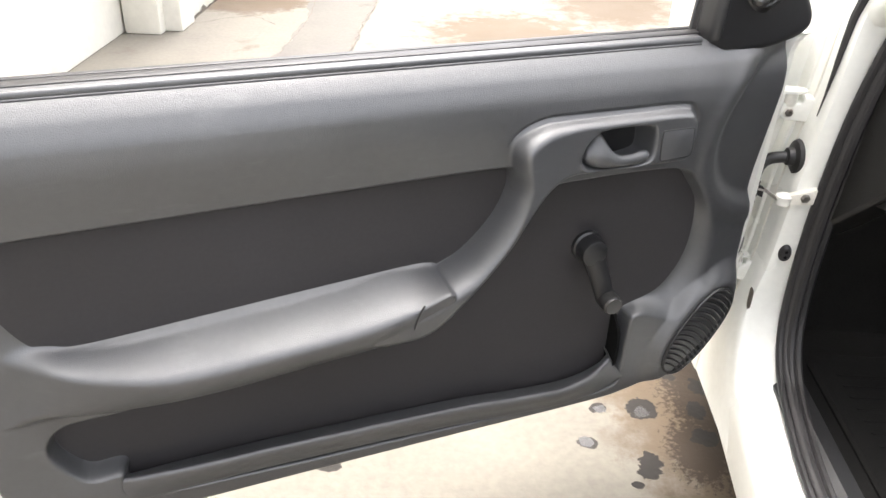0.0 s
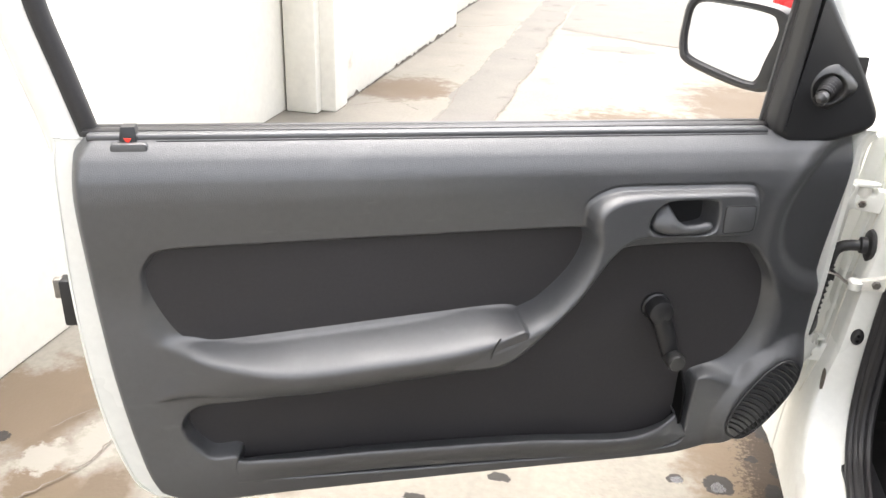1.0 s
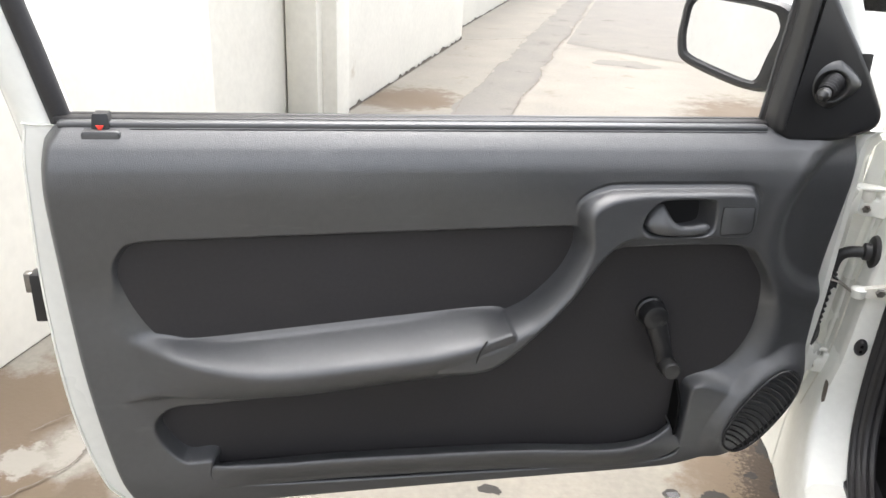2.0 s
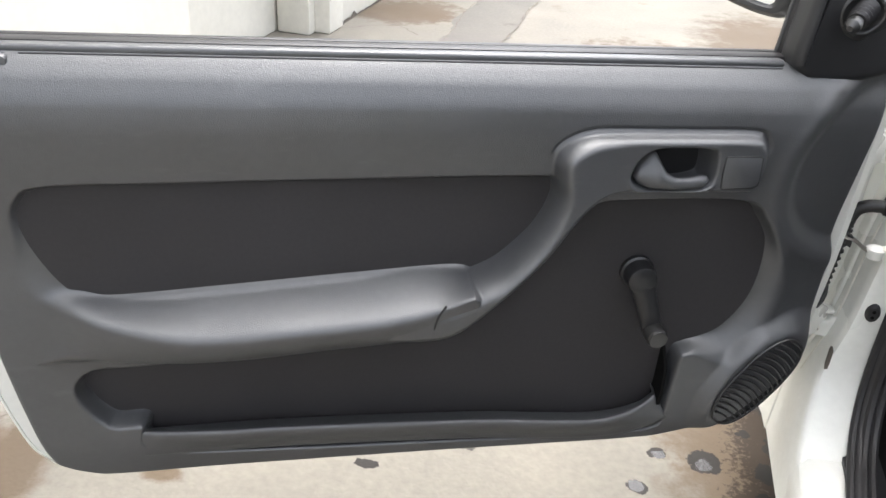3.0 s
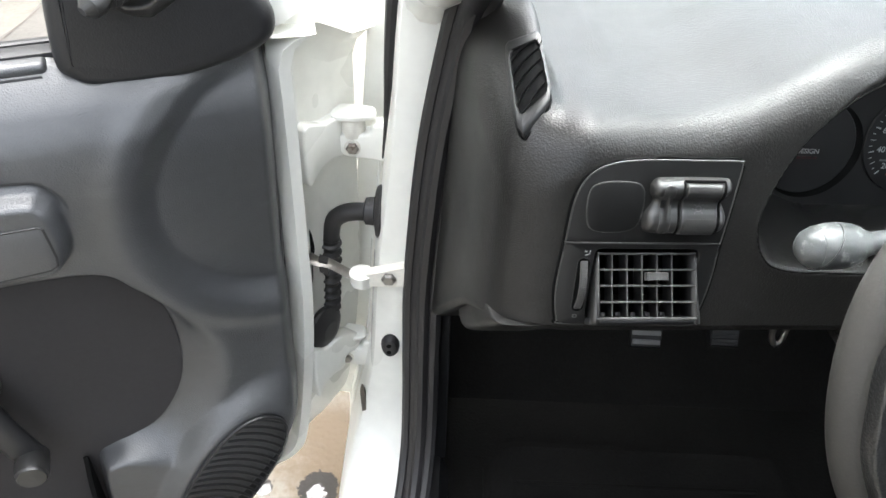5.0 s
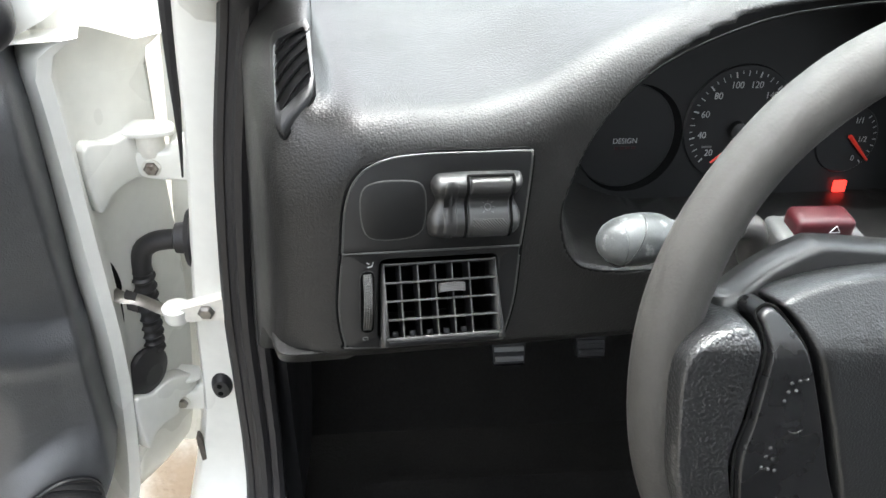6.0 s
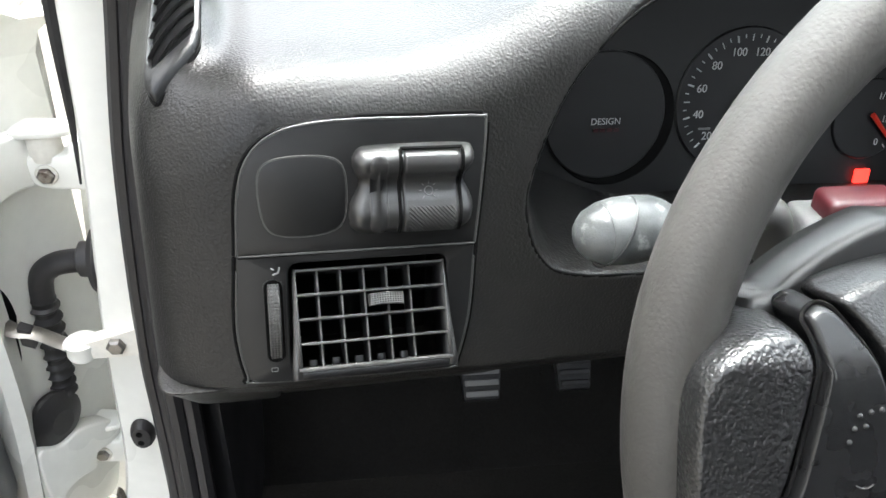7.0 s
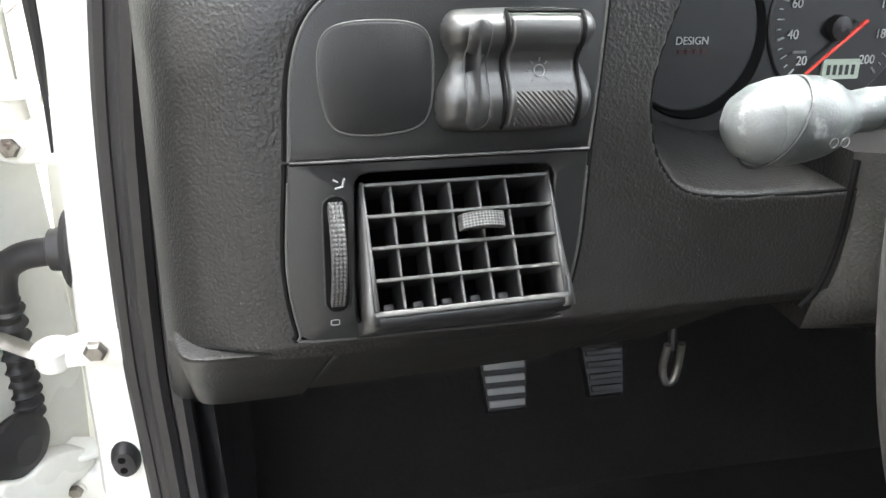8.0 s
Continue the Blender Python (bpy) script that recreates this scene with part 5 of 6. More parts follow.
for i in range(18):
    x0 = 0.0100 + 0.0020 * i
    seg = [(x0 + 0.0132 * f, 0.0240 - 0.0132 * f) for f in np.linspace(0, 1, 23)]
    seg = [(x, z) for x, z in seg if 0.0215 < x < 0.0445]
    if len(seg) > 2:
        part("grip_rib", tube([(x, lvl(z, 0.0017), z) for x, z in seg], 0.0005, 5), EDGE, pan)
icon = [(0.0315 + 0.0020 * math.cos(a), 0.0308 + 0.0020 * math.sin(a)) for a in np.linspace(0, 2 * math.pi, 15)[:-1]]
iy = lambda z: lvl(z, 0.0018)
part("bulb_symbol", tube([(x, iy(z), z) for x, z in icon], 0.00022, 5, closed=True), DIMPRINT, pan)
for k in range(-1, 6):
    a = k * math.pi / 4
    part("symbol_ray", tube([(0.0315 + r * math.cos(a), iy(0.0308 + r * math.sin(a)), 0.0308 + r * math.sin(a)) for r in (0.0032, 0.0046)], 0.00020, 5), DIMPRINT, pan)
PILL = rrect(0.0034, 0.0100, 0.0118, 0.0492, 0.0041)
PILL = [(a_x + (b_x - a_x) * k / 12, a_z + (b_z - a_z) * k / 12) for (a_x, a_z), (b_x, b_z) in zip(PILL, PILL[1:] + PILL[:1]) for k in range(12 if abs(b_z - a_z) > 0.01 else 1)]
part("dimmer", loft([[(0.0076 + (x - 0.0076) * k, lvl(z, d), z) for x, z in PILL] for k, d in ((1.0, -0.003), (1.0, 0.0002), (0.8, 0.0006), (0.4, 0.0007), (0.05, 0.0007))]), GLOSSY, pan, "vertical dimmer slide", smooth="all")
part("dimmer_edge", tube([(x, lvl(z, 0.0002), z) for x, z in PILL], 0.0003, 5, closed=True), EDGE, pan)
# dark joint round the panel
part("panel_joint", tube([(x - 0.0013, -0.0006, z) for x, z in UPPER[:22]] + [(x, -0.0006, z + 0.0013) for x, z in UPPER[26:38]], 0.0011, 6), VOID, pan)
part("panel_joint", tube([(x + 0.0014, -0.0006, z) for x, z in list(LOWER[:14])[::-1]] + [(x + 0.0014, -0.0006, z) for x, z in list(UPPER[42:])[::-1]], 0.0012, 6), VOID, pan)
part("panel_joint", tube([(x - 0.0013, -0.0006, z) for x, z in LOWER[30:]], 0.0011, 6), VOID, pan)

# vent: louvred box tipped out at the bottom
# near-black back plate paints the shade deep in the duct
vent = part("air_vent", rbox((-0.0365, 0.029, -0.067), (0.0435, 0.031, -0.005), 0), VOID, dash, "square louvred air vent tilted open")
VM = pose(0.0044, -0.0075, -0.0338, -29, 0, 0.5)


def vpart(name, bm, material, label=""):
    if isinstance(bm, tuple):
        return part(name, ([tuple(VM @ Vector(v)) for v in bm[0]], bm[1]), material, vent, label, smooth="all")
    bm.transform(VM)
    return part(name, bm, material, vent, label)


VW = 0.0372
# pale strips on slats, vanes, cheeks and rim paint their edge highlights
for i, z in enumerate((0.0240, 0.0120, 0.0, -0.0120)):
    vpart("slat", rbox((-VW - 0.0006, -0.004, z - 0.0007), (VW + 0.0006, 0.017, z + 0.0007), 0.0004, 1), GLOSSY)
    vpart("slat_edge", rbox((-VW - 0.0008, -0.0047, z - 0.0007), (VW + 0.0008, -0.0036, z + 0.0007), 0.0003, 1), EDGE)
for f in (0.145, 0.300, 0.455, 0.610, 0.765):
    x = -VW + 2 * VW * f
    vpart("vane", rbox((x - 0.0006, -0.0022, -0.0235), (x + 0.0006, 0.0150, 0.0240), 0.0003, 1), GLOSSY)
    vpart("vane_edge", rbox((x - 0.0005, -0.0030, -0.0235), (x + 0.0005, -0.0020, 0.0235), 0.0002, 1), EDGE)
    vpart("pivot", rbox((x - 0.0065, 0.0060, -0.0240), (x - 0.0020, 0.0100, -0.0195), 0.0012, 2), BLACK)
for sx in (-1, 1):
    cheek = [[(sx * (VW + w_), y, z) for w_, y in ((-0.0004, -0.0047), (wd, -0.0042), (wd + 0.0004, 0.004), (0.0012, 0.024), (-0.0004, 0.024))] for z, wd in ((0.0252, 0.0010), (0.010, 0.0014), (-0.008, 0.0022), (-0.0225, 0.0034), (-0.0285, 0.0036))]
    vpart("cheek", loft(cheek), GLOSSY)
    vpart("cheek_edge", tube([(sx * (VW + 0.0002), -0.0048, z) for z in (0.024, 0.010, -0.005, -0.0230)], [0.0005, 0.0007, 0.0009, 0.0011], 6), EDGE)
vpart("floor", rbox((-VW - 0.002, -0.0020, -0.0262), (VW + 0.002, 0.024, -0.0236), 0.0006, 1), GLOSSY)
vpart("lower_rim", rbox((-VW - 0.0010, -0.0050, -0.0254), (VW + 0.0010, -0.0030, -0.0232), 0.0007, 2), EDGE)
vpart("chin", loft([[(x, -0.0040, -0.0248), (x, -0.0036, -0.0275), (x, 0.002, -0.0296), (x, 0.022, -0.0300), (x, 0.022, -0.0248)] for x in (-VW - 0.0034, -VW + 0.004, VW - 0.004, VW + 0.0034)]), BLACK)
tx, tz = np.meshgrid(np.linspace(-1, 1, 61), np.linspace(-1, 1, 25))
knurl = 0.00035 * np.abs(np.sin(tx * 22)) * np.abs(np.sin(tz * 9))
fall = (1 - np.clip(np.maximum(np.abs(tx), np.abs(tz)) - 0.93, 0, 1) * 14)
vpart("tab", grid_mesh(np.stack([0.0068 + 0.0090 * tx, -0.0040 + (0.0010 - 0.0062 + 0.0016 * tx ** 2 - knurl) * np.clip(fall, 0, 1), 0.0068 + 0.0031 * tz + 0.0006 * (1 - tx ** 2)], -1)), KNURL, "knurled grey vent tab")
vpart("tab_neck", rbox((0.0035, -0.0085, 0.0046), (0.0105, 0.002, 0.0092), 0.001), BLACK)
# thumb wheel: only its front arc stands out of the slot
wa, ww_ = np.meshgrid(np.linspace(-0.72, 0.72, 181), np.linspace(-1, 1, 33))
wr = 0.0342 + 0.00045 * np.abs(np.sin(wa * 62)) * np.abs(np.sin(ww_ * 6.3)) - 0.0012 * np.clip(np.abs(ww_) - 0.86, 0, 1) * 7
part("vent_wheel", grid_mesh(np.stack([-0.0436 + 0.0030 * ww_, 0.0246 - wr * np.cos(wa), -0.0362 + wr * np.sin(wa)], -1)), KNURL, vent, "knurled grey thumb wheel", smooth="all")
part("wheel_slot", prism(rrect(-0.0484, -0.0592, -0.0388, -0.0132, 0.0046)[::-1], -0.0028, -0.0022), VOID, vent)
part("slot_edge", tube([(x, -0.0027, z) for x, z in rrect(-0.0484, -0.0592, -0.0388, -0.0132, 0.0046)], 0.00035, 5, closed=True), DASHLOW, vent)
part("symbol", tube([(-0.0400, -0.0030, -0.0068), (-0.0408, -0.0030, -0.0098), (-0.0436, -0.0030, -0.0106)], 0.0005, 5), DIMPRINT, vent)
part("symbol", tube([(-0.0442, -0.0030, -0.0072), (-0.0426, -0.0030, -0.0080)], 0.00045, 5), DIMPRINT, vent)
part("symbol", tube([(x, -0.0030, z) for x, z in rrect(-0.0466, -0.0643, -0.0434, -0.0622, 0.0006)], 0.00022, 5, closed=True), DIMPRINT, vent)

# demister vent on the corner: rim, near-black plate painting the well's shade, slanted slats
c1, c2, c3, c4 = (Vector(v) for v in ((-0.095, 0.116, 0.112), (-0.070, 0.109, 0.1265), (-0.071, 0.044, 0.094), (-0.094, 0.031, 0.069)))


fascia_tree = BVHTree.FromPolygons([tuple(v) for v in FASCIA[0]], [tuple(map(int, f)) for f in FASCIA[1]])


def dv_pt(u, v, lift=0.0):
    """A point over the moulding's curved corner: u across, v up the vent."""
    loc, nrm, _, _ = fascia_tree.find_nearest(c4.lerp(c1, v).lerp(c3.lerp(c2, v), u))
    return loc + (nrm if nrm.dot(Vector((-0.6, -0.6, 0.5))) > 0 else -nrm) * lift


rr = [((x + 1) / 2, (z + 1) / 2) for x, z in rrect(-1, -1, 1, 1, 0.30)]
dv = part("demister_vent", loft([[tuple(dv_pt(0.5 + (u - 0.5) * k, 0.5 + (v - 0.5) * k, l)) for u, v in rr] for k, l in ((1.12, -0.002), (1.10, 0.0014), (1.04, 0.0040), (0.98, 0.0046), (0.82, 0.0044), (0.79, 0.0038), (0.78, 0.0004))], cap=False), DASHLOW, dash, "small corner demister vent with slanted slats")
part("vent_joint", tube([tuple(dv_pt(0.5 + (u - 0.5) * 1.13, 0.5 + (v - 0.5) * 1.13, 0.0004)) for u, v in rr], 0.0010, 6, closed=True), VOID, dv)
part("well_shade", loft([[tuple(dv_pt(0.5 + (u - 0.5) * k, 0.5 + (v - 0.5) * k, l)) for u, v in rr] for k, l in ((0.80, 0.0002), (0.80, 0.0014), (0.6, 0.0014), (0.4, 0.0014), (0.2, 0.0014), (0.03, 0.0014))]), VOID, dv)
for k in range(5):
    v = 0.03 + 0.175 * k
    blade = []
    for u in np.linspace(0.12, 0.88, 7):
        w = min(0.88, max(0.12, v + 0.26 * u))
        a, b = dv_pt(u, w - 0.008, 0.0040), dv_pt(u, min(0.9, w + 0.012), 0.0016)
        blade.append([tuple(a), tuple(b), tuple(b.lerp(a, 0.1) + Vector((0, 0, -0.0008))), tuple(a + Vector((0, 0, -0.0010)))])
    part("slat", loft(blade), DASH, dv)

# instrument cluster
clus = part("gauge_panel", prism([(0.29 + (x - 0.29) * 0.985, 0.05 + (z - 0.05) * 0.97) for x, z in HOOD], 0.122, 0.1265), DIAL, dash, "dark gauge panel with white markings")
CY = 0.1215


def disc(name, cx, cz, r, y, material, parent, label=""):
    return part(name, lathe([(r, 0.004), (r, 0.0008), (r - 0.001, 0.0)], (cx, y, cz), "y", 48), material, parent, label)


disc("pod_shadow", 0.186, 0.030, 0.0455, CY - 0.0006, VOID, clus)
disc("blank_pod", 0.180, 0.033, 0.0430, CY - 0.0022, POD, clus, "round blank gauge pod")
disc("speedometer", 0.281, 0.041, 0.0500, CY - 0.0012, POD, clus, "round speedometer dial")
disc("fuel_gauge", 0.388, 0.025, 0.030, CY - 0.0012, POD, clus, "small round fuel gauge")
TXT = pose(0, 0, 0, 90, 0, 0)


def label_at(name, body_, size, x, z, y=CY - 0.0030, material=WHITEPRINT):
    return text(name, body_, size, Matrix.Translation((x, y, z)) @ TXT, material, clus)


label_at("trim_word", "DESIGN", 0.0062, 0.180, 0.0295)
for k in range(4):
    part("red_bar", rbox((0.1715 + 0.0050 * k, CY - 0.0032, 0.0225), (0.1750 + 0.0050 * k, CY - 0.0026, 0.0250), 0), RED, clus)
for v in range(20, 201, 20):
    a = radians(225 - (v - 20) * 1.5)
    label_at("dial_number", str(v), 0.0078, 0.281 + 0.0340 * math.cos(a), 0.041 + 0.0340 * math.sin(a), CY - 0.0020)
for k in range(37):
    a = radians(225 - k * 7.5)
    r0 = 0.0405 if k % 2 == 0 else 0.0425
    w = 0.0007 if k % 4 == 0 else 0.0004
    part("tick", tube([(0.281 + r * math.cos(a), CY - 0.0018, 0.041 + r * math.sin(a)) for r in (r0, 0.0450)], w, 4), WHITEPRINT, clus)
part("speed_needle", tube([(0.2965, CY - 0.006, 0.0405), (0.2585, CY - 0.005, 0.0095)], [0.0014, 0.0009], 6), REDMARK, clus, "red needle")
part("needle_hub", lathe([(0.008, 0.0), (0.007, -0.004), (0.002, -0.005)], (0.279, CY - 0.002, 0.036), "y", 20), BLACK, clus)
part("odometer", prism(rrect(0.2725, 0.0060, 0.2995, 0.0178, 0.001)[::-1], CY - 0.0030, CY - 0.0010), LCD, clus, "pale green display")
for k in range(5):
    part("display_bar", rbox((0.2755 + 0.0045 * k, CY - 0.0034, 0.0085), (0.2778 + 0.0045 * k, CY - 0.0031, 0.0145), 0), BLACK, clus)
part("unit_bar", rbox((0.2500, CY - 0.0022, 0.0215), (0.2590, CY - 0.0016, 0.0230), 0), DIMPRINT, clus)
label_at("gauge_mark", "1/1", 0.0072, 0.395, 0.042, CY - 0.0022)
label_at("gauge_mark", "1/2", 0.0072, 0.402, 0.025, CY - 0.0022)
label_at("gauge_mark", "0", 0.0072, 0.397, 0.008, CY - 0.0022)
for k in range(9):
    a = radians(50 - k * 12.5)
    part("tick", tube([(0.388 + r * math.cos(a), CY - 0.0018, 0.025 + r * math.sin(a)) for r in (0.0245, 0.0275)], 0.0005, 4), WHITEPRINT, clus)
part("fuel_needle", tube([(0.3875, CY - 0.004, 0.029), (0.4105, CY - 0.004, 0.0065)], [0.0020, 0.0012], 6), REDMARK, clus, "red needle")
part("warning_lamp", prism(rrect(0.3855, -0.0230, 0.3980, -0.0125, 0.001)[::-1], CY - 0.0026, CY - 0.0008), LAMP, clus, "lit red warning lamp")

# steering column with stalk and hazard switch
column = thing("steering_column", pose(1.185, 0.98, 0.86), "dark steering column cover with grey indicator stalk", "steering column")
shr = []
for y, w, zt, zb in ((-0.030, 0.055, 0.040, -0.05), (0.0, 0.075, 0.048, -0.075), (0.045, 0.085, 0.034, -0.095), (0.075, 0.085, 0.024, -0.095), (0.082, 0.080, -0.03, -0.095), (0.12, 0.07, -0.05, -0.10), (0.22, 0.07, -0.06, -0.10)):
    shr.append([(w * math.copysign(abs(math.cos(a)) ** 0.6, math.cos(a)), y, zb + (zt - zb) * (0.5 + 0.5 * math.copysign(abs(math.sin(a)) ** 0.7, math.sin(a)))) for a in np.linspace(0, 2 * math.pi, 33)[:-1]])
part("shroud", loft(shr), DASHLOW, column, "black grained column shroud")
prof = [(-0.1975, 0.002), (-0.1960, 0.0085), (-0.1915, 0.0145), (-0.1845, 0.0183), (-0.1838, 0.0178), (-0.1830, 0.0186), (-0.176, 0.0200), (-0.167, 0.0202), (-0.158, 0.0188), (-0.152, 0.0160), (-0.147, 0.0122), (-0.141, 0.0098), (-0.132, 0.0088), (-0.1315, 0.0082), (-0.131, 0.0086), (-0.118, 0.0082), (-0.106, 0.0084), (-0.096, 0.0088)]
stalk = part("indicator_stalk", tube([(x, 0.040 + (x + 0.1975) * 0.16, 0.0515 + 0.018 * max(0.0, x + 0.15)) for x, r in prof], [r * 0.84 if x < -0.14 else r for x, r in prof], 28), STALK, column, "worn grey indicator stalk knob")
part("stalk_seam", tube([(-0.1775 + 0.0085 * math.cos(a), 0.0432 + 0.0169 * math.sin(a), 0.0515 + 0.0169 * math.cos(a)) for a in np.linspace(0, 2 * math.pi, 49)[:-1]], 0.0006, 5, closed=True), BLACK, stalk)
part("stalk_arm", tube(spline([(-0.100, 0.0555, 0.0524), (-0.090, 0.058, 0.049), (-0.083, 0.061, 0.038), (-0.078, 0.066, 0.018), (-0.06, 0.075, 0.0)], 5, closed=False), 0.0095, 14), EDGE, stalk)
for dx_ in (0.0, 0.0046):
    part("stalk_symbol", tube([(-0.1600 + dx_ + 0.0017 * math.cos(a), 0.0290, 0.0480 + 0.0020 * math.sin(a)) for a in np.linspace(0, 2 * math.pi, 9)[:-1]], 0.0002, 4, closed=True), DIMPRINT, stalk)
haz = part("hazard_base", rbox((-0.071, 0.042, 0.024), (-0.011, 0.078, 0.0460), 0.005, 4), GREY, column, "grey switch base")
part("hazard_switch", rbox((-0.061, 0.049, 0.040), (-0.020, 0.072, 0.0575), 0.005, 4), RED, haz, "dark red hazard button")
tri3 = [(-0.036 + 0.0042 * math.cos(radians(a)), 0.0484 - 0.0004, 0.0515 + 0.0036 * math.sin(radians(a))) for a in (90, 210, 330)]
tri3 = [tuple(Vector(tri3[i]).lerp(Vector(tri3[(i + 1) % 3]), k / 6)) for i in range(3) for k in range(6)]
part("hazard_symbol", tube(tri3, 0.00035, 5, closed=True), WHITEPRINT, haz)

# steering wheel
WM = pose(1.185, 0.909, 0.898, -22.5, 0, 0)
wheel = thing("steering_wheel", WM, "steering wheel with grey leather cover and black hub", "steering wheel")
ringp = [(0.19 * math.cos(a), 0, 0.19 * math.sin(a)) for a in np.linspace(0, 2 * math.pi, 129)[:-1]]
rim_r = [0.0162 + 0.0006 * math.sin(7 * a) * math.sin(3 * a) for a in np.linspace(0, 2 * math.pi, 129)[:-1]]
part("rim", tube(ringp, rim_r, 20, closed=True), WHEELGRIP, wheel, "thick grey leather wheel cover")


def relief(outline, soft_edge, height, base):
    """A rounded relief with its own height over an outline in x and z, as rings drawn in towards the middle."""
    o = np.array(outline)
    c = o.mean(0)
    k = np.array([1.0, 0.997, 0.99, 0.98, 0.965, 0.945, 0.92, 0.89, 0.86, 0.82, 0.77, 0.7, 0.6, 0.5, 0.4, 0.3, 0.2, 0.1, 0.01])
    g = c + (o - c)[None] * k[:, None, None]
    f = np.clip(-sdf(g[..., 0], g[..., 1], outline) / soft_edge, 0, 1)
    f[0] = 0
    y = base - height(g[..., 0], g[..., 1]) * (1 - (1 - f) ** 2.2) ** 0.5
    return loft([list(zip(g[i, :, 0], y[i], g[i, :, 1])) for i in range(len(k))])


def boss_height(front, slope):
    """Flat front with a top face that leans back above the bend."""
    return lambda x, z: front - slope * np.clip(z - 0.031, 0, 1) - 0.08 * np.clip(0.006 - np.abs(z - 0.031), 0, 1)


SHELL = spline([(-0.164, 0.040), (-0.152, 0.052), (-0.134, 0.065), (-0.112, 0.0755), (-0.100, 0.0770), (-0.05, 0.0725), (0, 0.072), (0.05, 0.0725), (0.100, 0.0770), (0.112, 0.0755), (0.134, 0.065), (0.152, 0.052), (0.164, 0.040), (0.160, -0.05), (0.11, -0.09), (0, -0.105), (-0.11, -0.09), (-0.160, -0.05)], 5)
part("boss_shell", relief(SHELL, 0.005, lambda x, z: 0.024 - 0.10 * np.clip(z - 0.045, 0, 1), 0.022), DASHLOW, wheel, "matte black shell behind the airbag cover", smooth="all")
half = [(-0.1405, 0.0525), (-0.130, 0.0580), (-0.110, 0.0625), (-0.086, 0.0650), (-0.045, 0.0665)]
low_half = [(-0.060, -0.096), (-0.098, -0.078), (-0.1085, -0.037), (-0.1190, 0.006), (-0.1270, 0.031), (-0.1340, 0.0440)]
COVER = spline(half + [(0, 0.067)] + [(-x, z) for x, z in half[::-1]] + [(-x, z) for x, z in low_half[::-1]] + [(0, -0.10)] + low_half, 5)
part("airbag_cover", relief(COVER, 0.0032, boss_height(0.0430, 0.62), 0.006), LEATHER, wheel, "black grained airbag cover", smooth="all")
for sx in (-1, 1):
    o1 = spline([(-0.1515, 0.0470), (-0.1465, 0.0510), (-0.1410, 0.0500), (-0.1358, 0.0440), (-0.1283, 0.0315), (-0.1205, 0.006), (-0.1101, -0.037), (-0.1013, -0.078), (-0.1495, -0.0885), (-0.1600, -0.033), (-0.1547, -0.005), (-0.1487, 0.0290), (-0.1494, 0.0400)], 5)
    pad = part("horn_pad", relief([(sx * x, z) for x, z in o1], 0.0018, boss_height(0.0415, 0.60), 0.006), PADBLACK, wheel, "satin black horn pad", smooth="all")
    part("pad_groove", tube([(sx * x, -0.0300 + 0.52 * max(0.0, z - 0.031), z) for x, z in o1], 0.0009, 6, closed=True), VOID, wheel)
    o2 = spline([(-0.190, 0.026), (-0.176, 0.0400), (-0.164, 0.0440), (-0.1525, 0.0430), (-0.1488, 0.0290), (-0.1548, -0.005), (-0.1602, -0.033), (-0.1500, -0.092), (-0.165, -0.098), (-0.188, -0.050), (-0.192, -0.01)], 5)
    part("spoke", relief([(sx * x, z) for x, z in o2], 0.0035, lambda x, z: 0.040 - 0.58 * np.clip(z - 0.033, 0, 1) - 0.12 * np.clip(np.abs(x) - 0.165, 0, 1), 0.008), SPOKE, wheel, "black crinkled leather spoke", smooth="all")
    for bx, bz in ((-0.1287, 0.0170), (-0.1325, 0.0165), (-0.1365, 0.0155), (-0.1340, 0.0115), (-0.1380, 0.0110), (-0.1395, 0.0062), (-0.1440, -0.0190), (-0.1460, -0.0235), (-0.1425, -0.0250), (-0.1480, -0.0295), (-0.1445, -0.0305), (-0.1410, -0.0315)):
        part("button_dot", lathe([(0.0011, 0.001), (0.0010, -0.0005), (0.0004, -0.0009)], (sx * bx, -0.0353, bz), "y", 10), GLOSSY, pad)
    part("horn_symbol", tube([(sx * (-0.1325 + 0.0032 * (k / 4 - 1)), -0.0357, -0.0100 - 0.0014 * math.sin(k * math.pi / 8)) for k in range(9)], 0.0003, 5), EDGE, pad)
part("hub", lathe([(0.06, 0.0), (0.055, 0.05), (0.03, 0.10)], (0, 0.015, -0.01), "y", 24), BLACK, wheel)

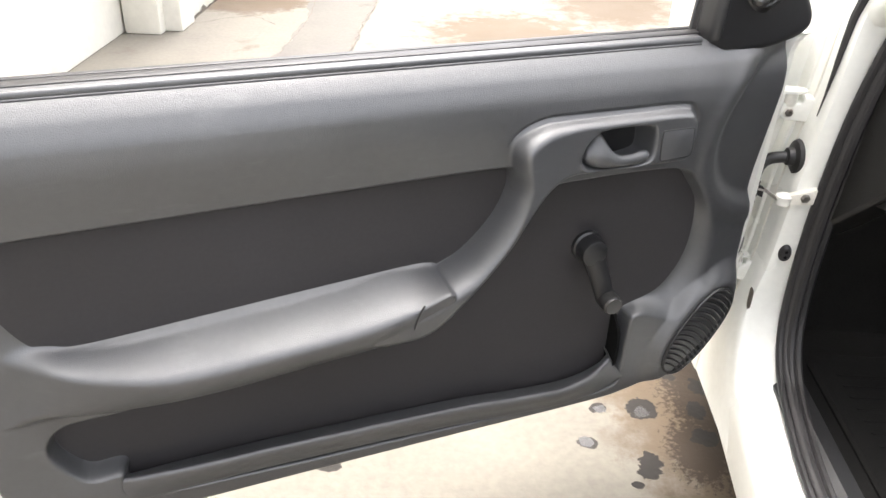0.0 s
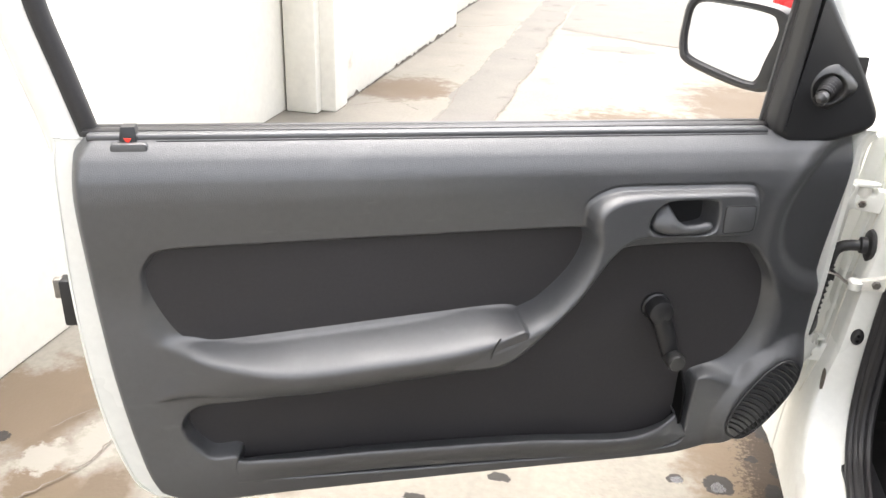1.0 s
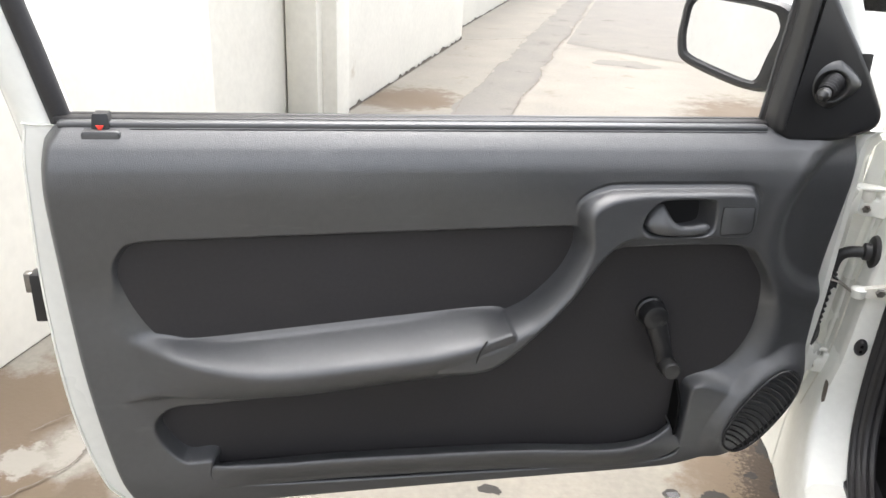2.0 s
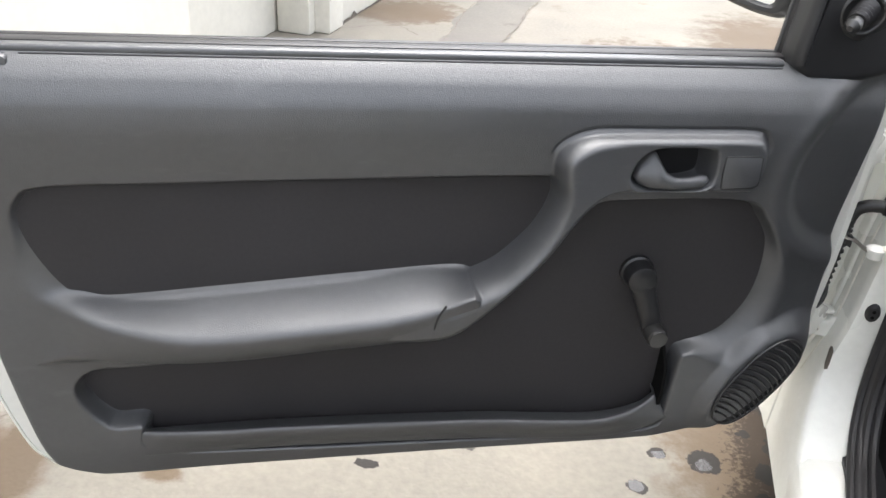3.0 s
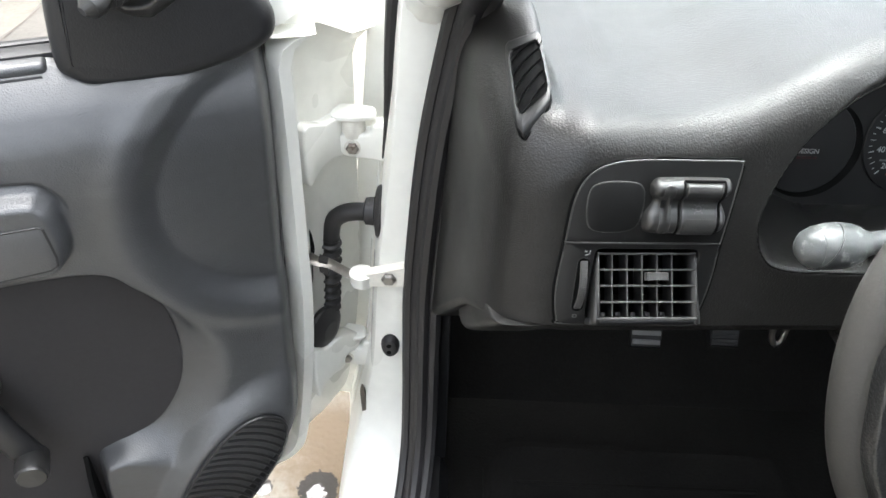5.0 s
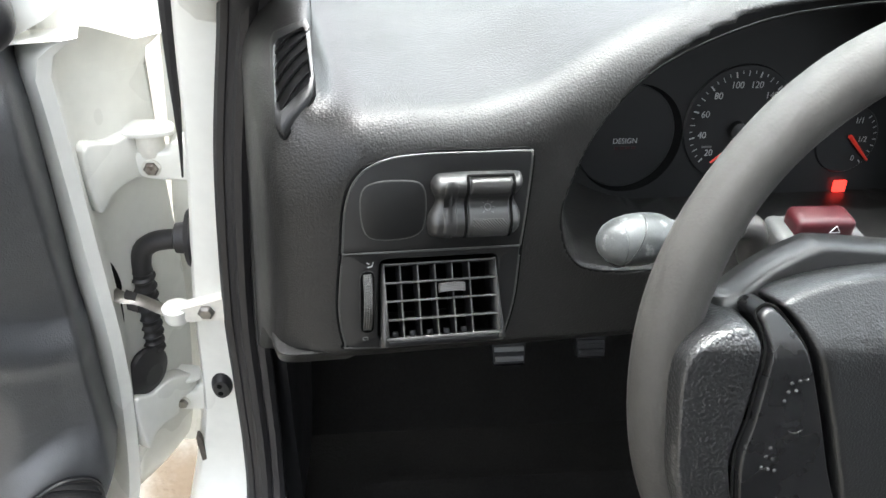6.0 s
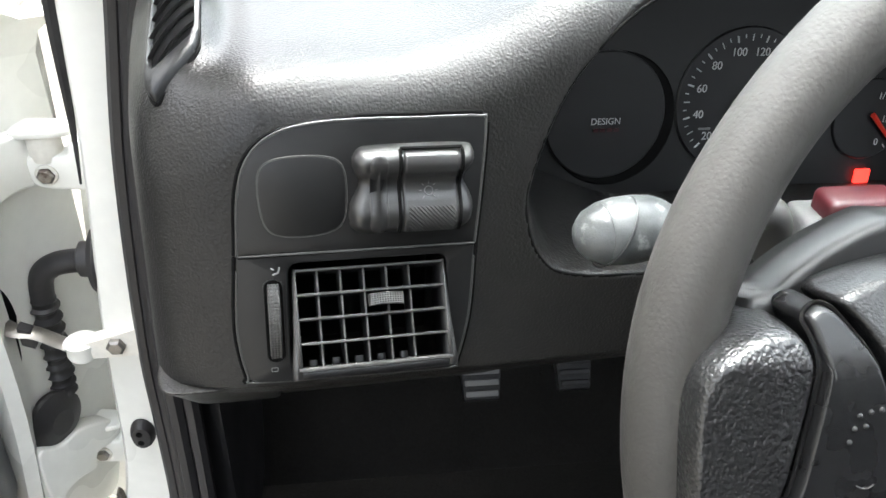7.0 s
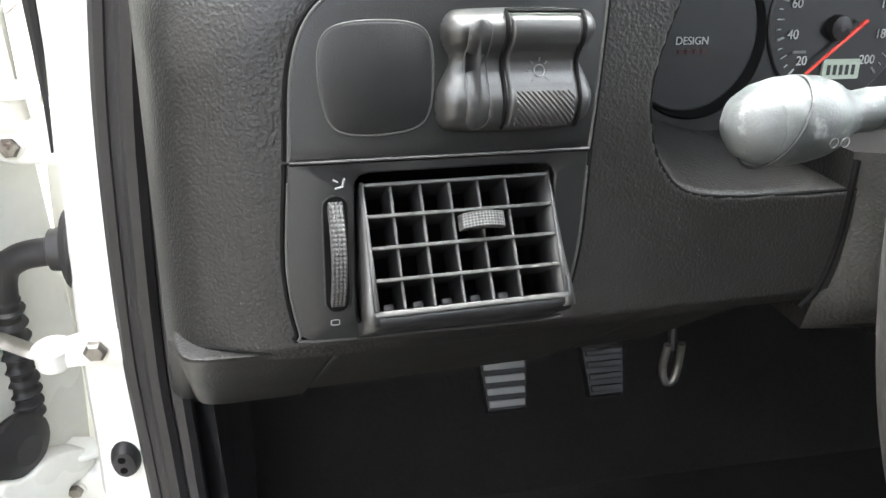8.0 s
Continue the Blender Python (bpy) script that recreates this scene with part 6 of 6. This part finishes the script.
# pedals
for name, x, y, z, w, lab in (("clutch_pedal", 1.020, 1.395, 0.473, 0.050, "clutch pedal with pale ribs on its rubber pad"), ("brake_pedal", 1.136, 1.41, 0.466, 0.046, "dark brake pedal with ribbed rubber pad")):
    p = thing(name, pose(x, y, z, -35, 0, 0), lab, "pedal", "pedals")
    part("pad", loft([[(-w / 2 * k, y_, zq), (w / 2 * k, y_, zq), (w / 2 * k, 0.008, zq), (-w / 2 * k, 0.008, zq)] for k, y_, zq in ((0.78, -0.004, -0.030), (0.82, -0.008, -0.027), (1.0, -0.008, 0.022), (0.97, -0.004, 0.026))]), DASHLOW, p)
    for k in range(4):
        ww = w * (0.84 + 0.04 * k)
        part("rib", rbox((-ww / 2 + 0.002, -0.012, -0.024 + 0.013 * k), (ww / 2 - 0.002, -0.006, -0.017 + 0.013 * k), 0.001), DIMPRINT if name == "clutch_pedal" else DASHLOW, p)
    part("arm", tube([(0, 0.006, 0.02), (0, 0.05, 0.13), (0, 0.06, 0.36)], 0.007, 8), BLACK, p)
clip = thing("pedal_bracket", pose(1.212, 1.40, 0.468), "shiny steel linkage fork behind the pedals", "bracket")
part("fork", tube(spline([(-0.008, 0, 0.03), (-0.009, 0, 0.0), (-0.005, -0.004, -0.018), (0.004, -0.004, -0.018), (0.009, 0, 0.0), (0.008, 0, 0.03)], 6, closed=False), 0.0045, 10), CHROME, clip)
part("rod", tube([(0, 0.004, 0.02), (0, 0.05, 0.2), (0, 0.06, 0.4)], 0.005, 8), BLACK, clip)

# floor mat
mat_o = rrect(0.80, 0.78, 1.26, 1.36, 0.05)
floor_mat = thing("floor_mat", pose(0, 0, 0.241), "worn black rubber floor mat on the carpet", "floor mat")
part("sheet", loft([[(x, y, 0.0) for x, y in mat_o], [(x, y, 0.006) for x, y in mat_o], [(1.03 + (x - 1.03) * 0.96, 1.07 + (y - 1.07) * 0.96, 0.008) for x, y in mat_o], [(1.03 + (x - 1.03) * 0.94, 1.07 + (y - 1.07) * 0.94, 0.004) for x, y in mat_o]]), CARPET, floor_mat)
for k in range(14):
    y = 0.84 + 0.034 * k
    part("rib", rbox((0.85, y, 0.003), (1.21, y + 0.008, 0.0065), 0.002, 1), CARPET, floor_mat)
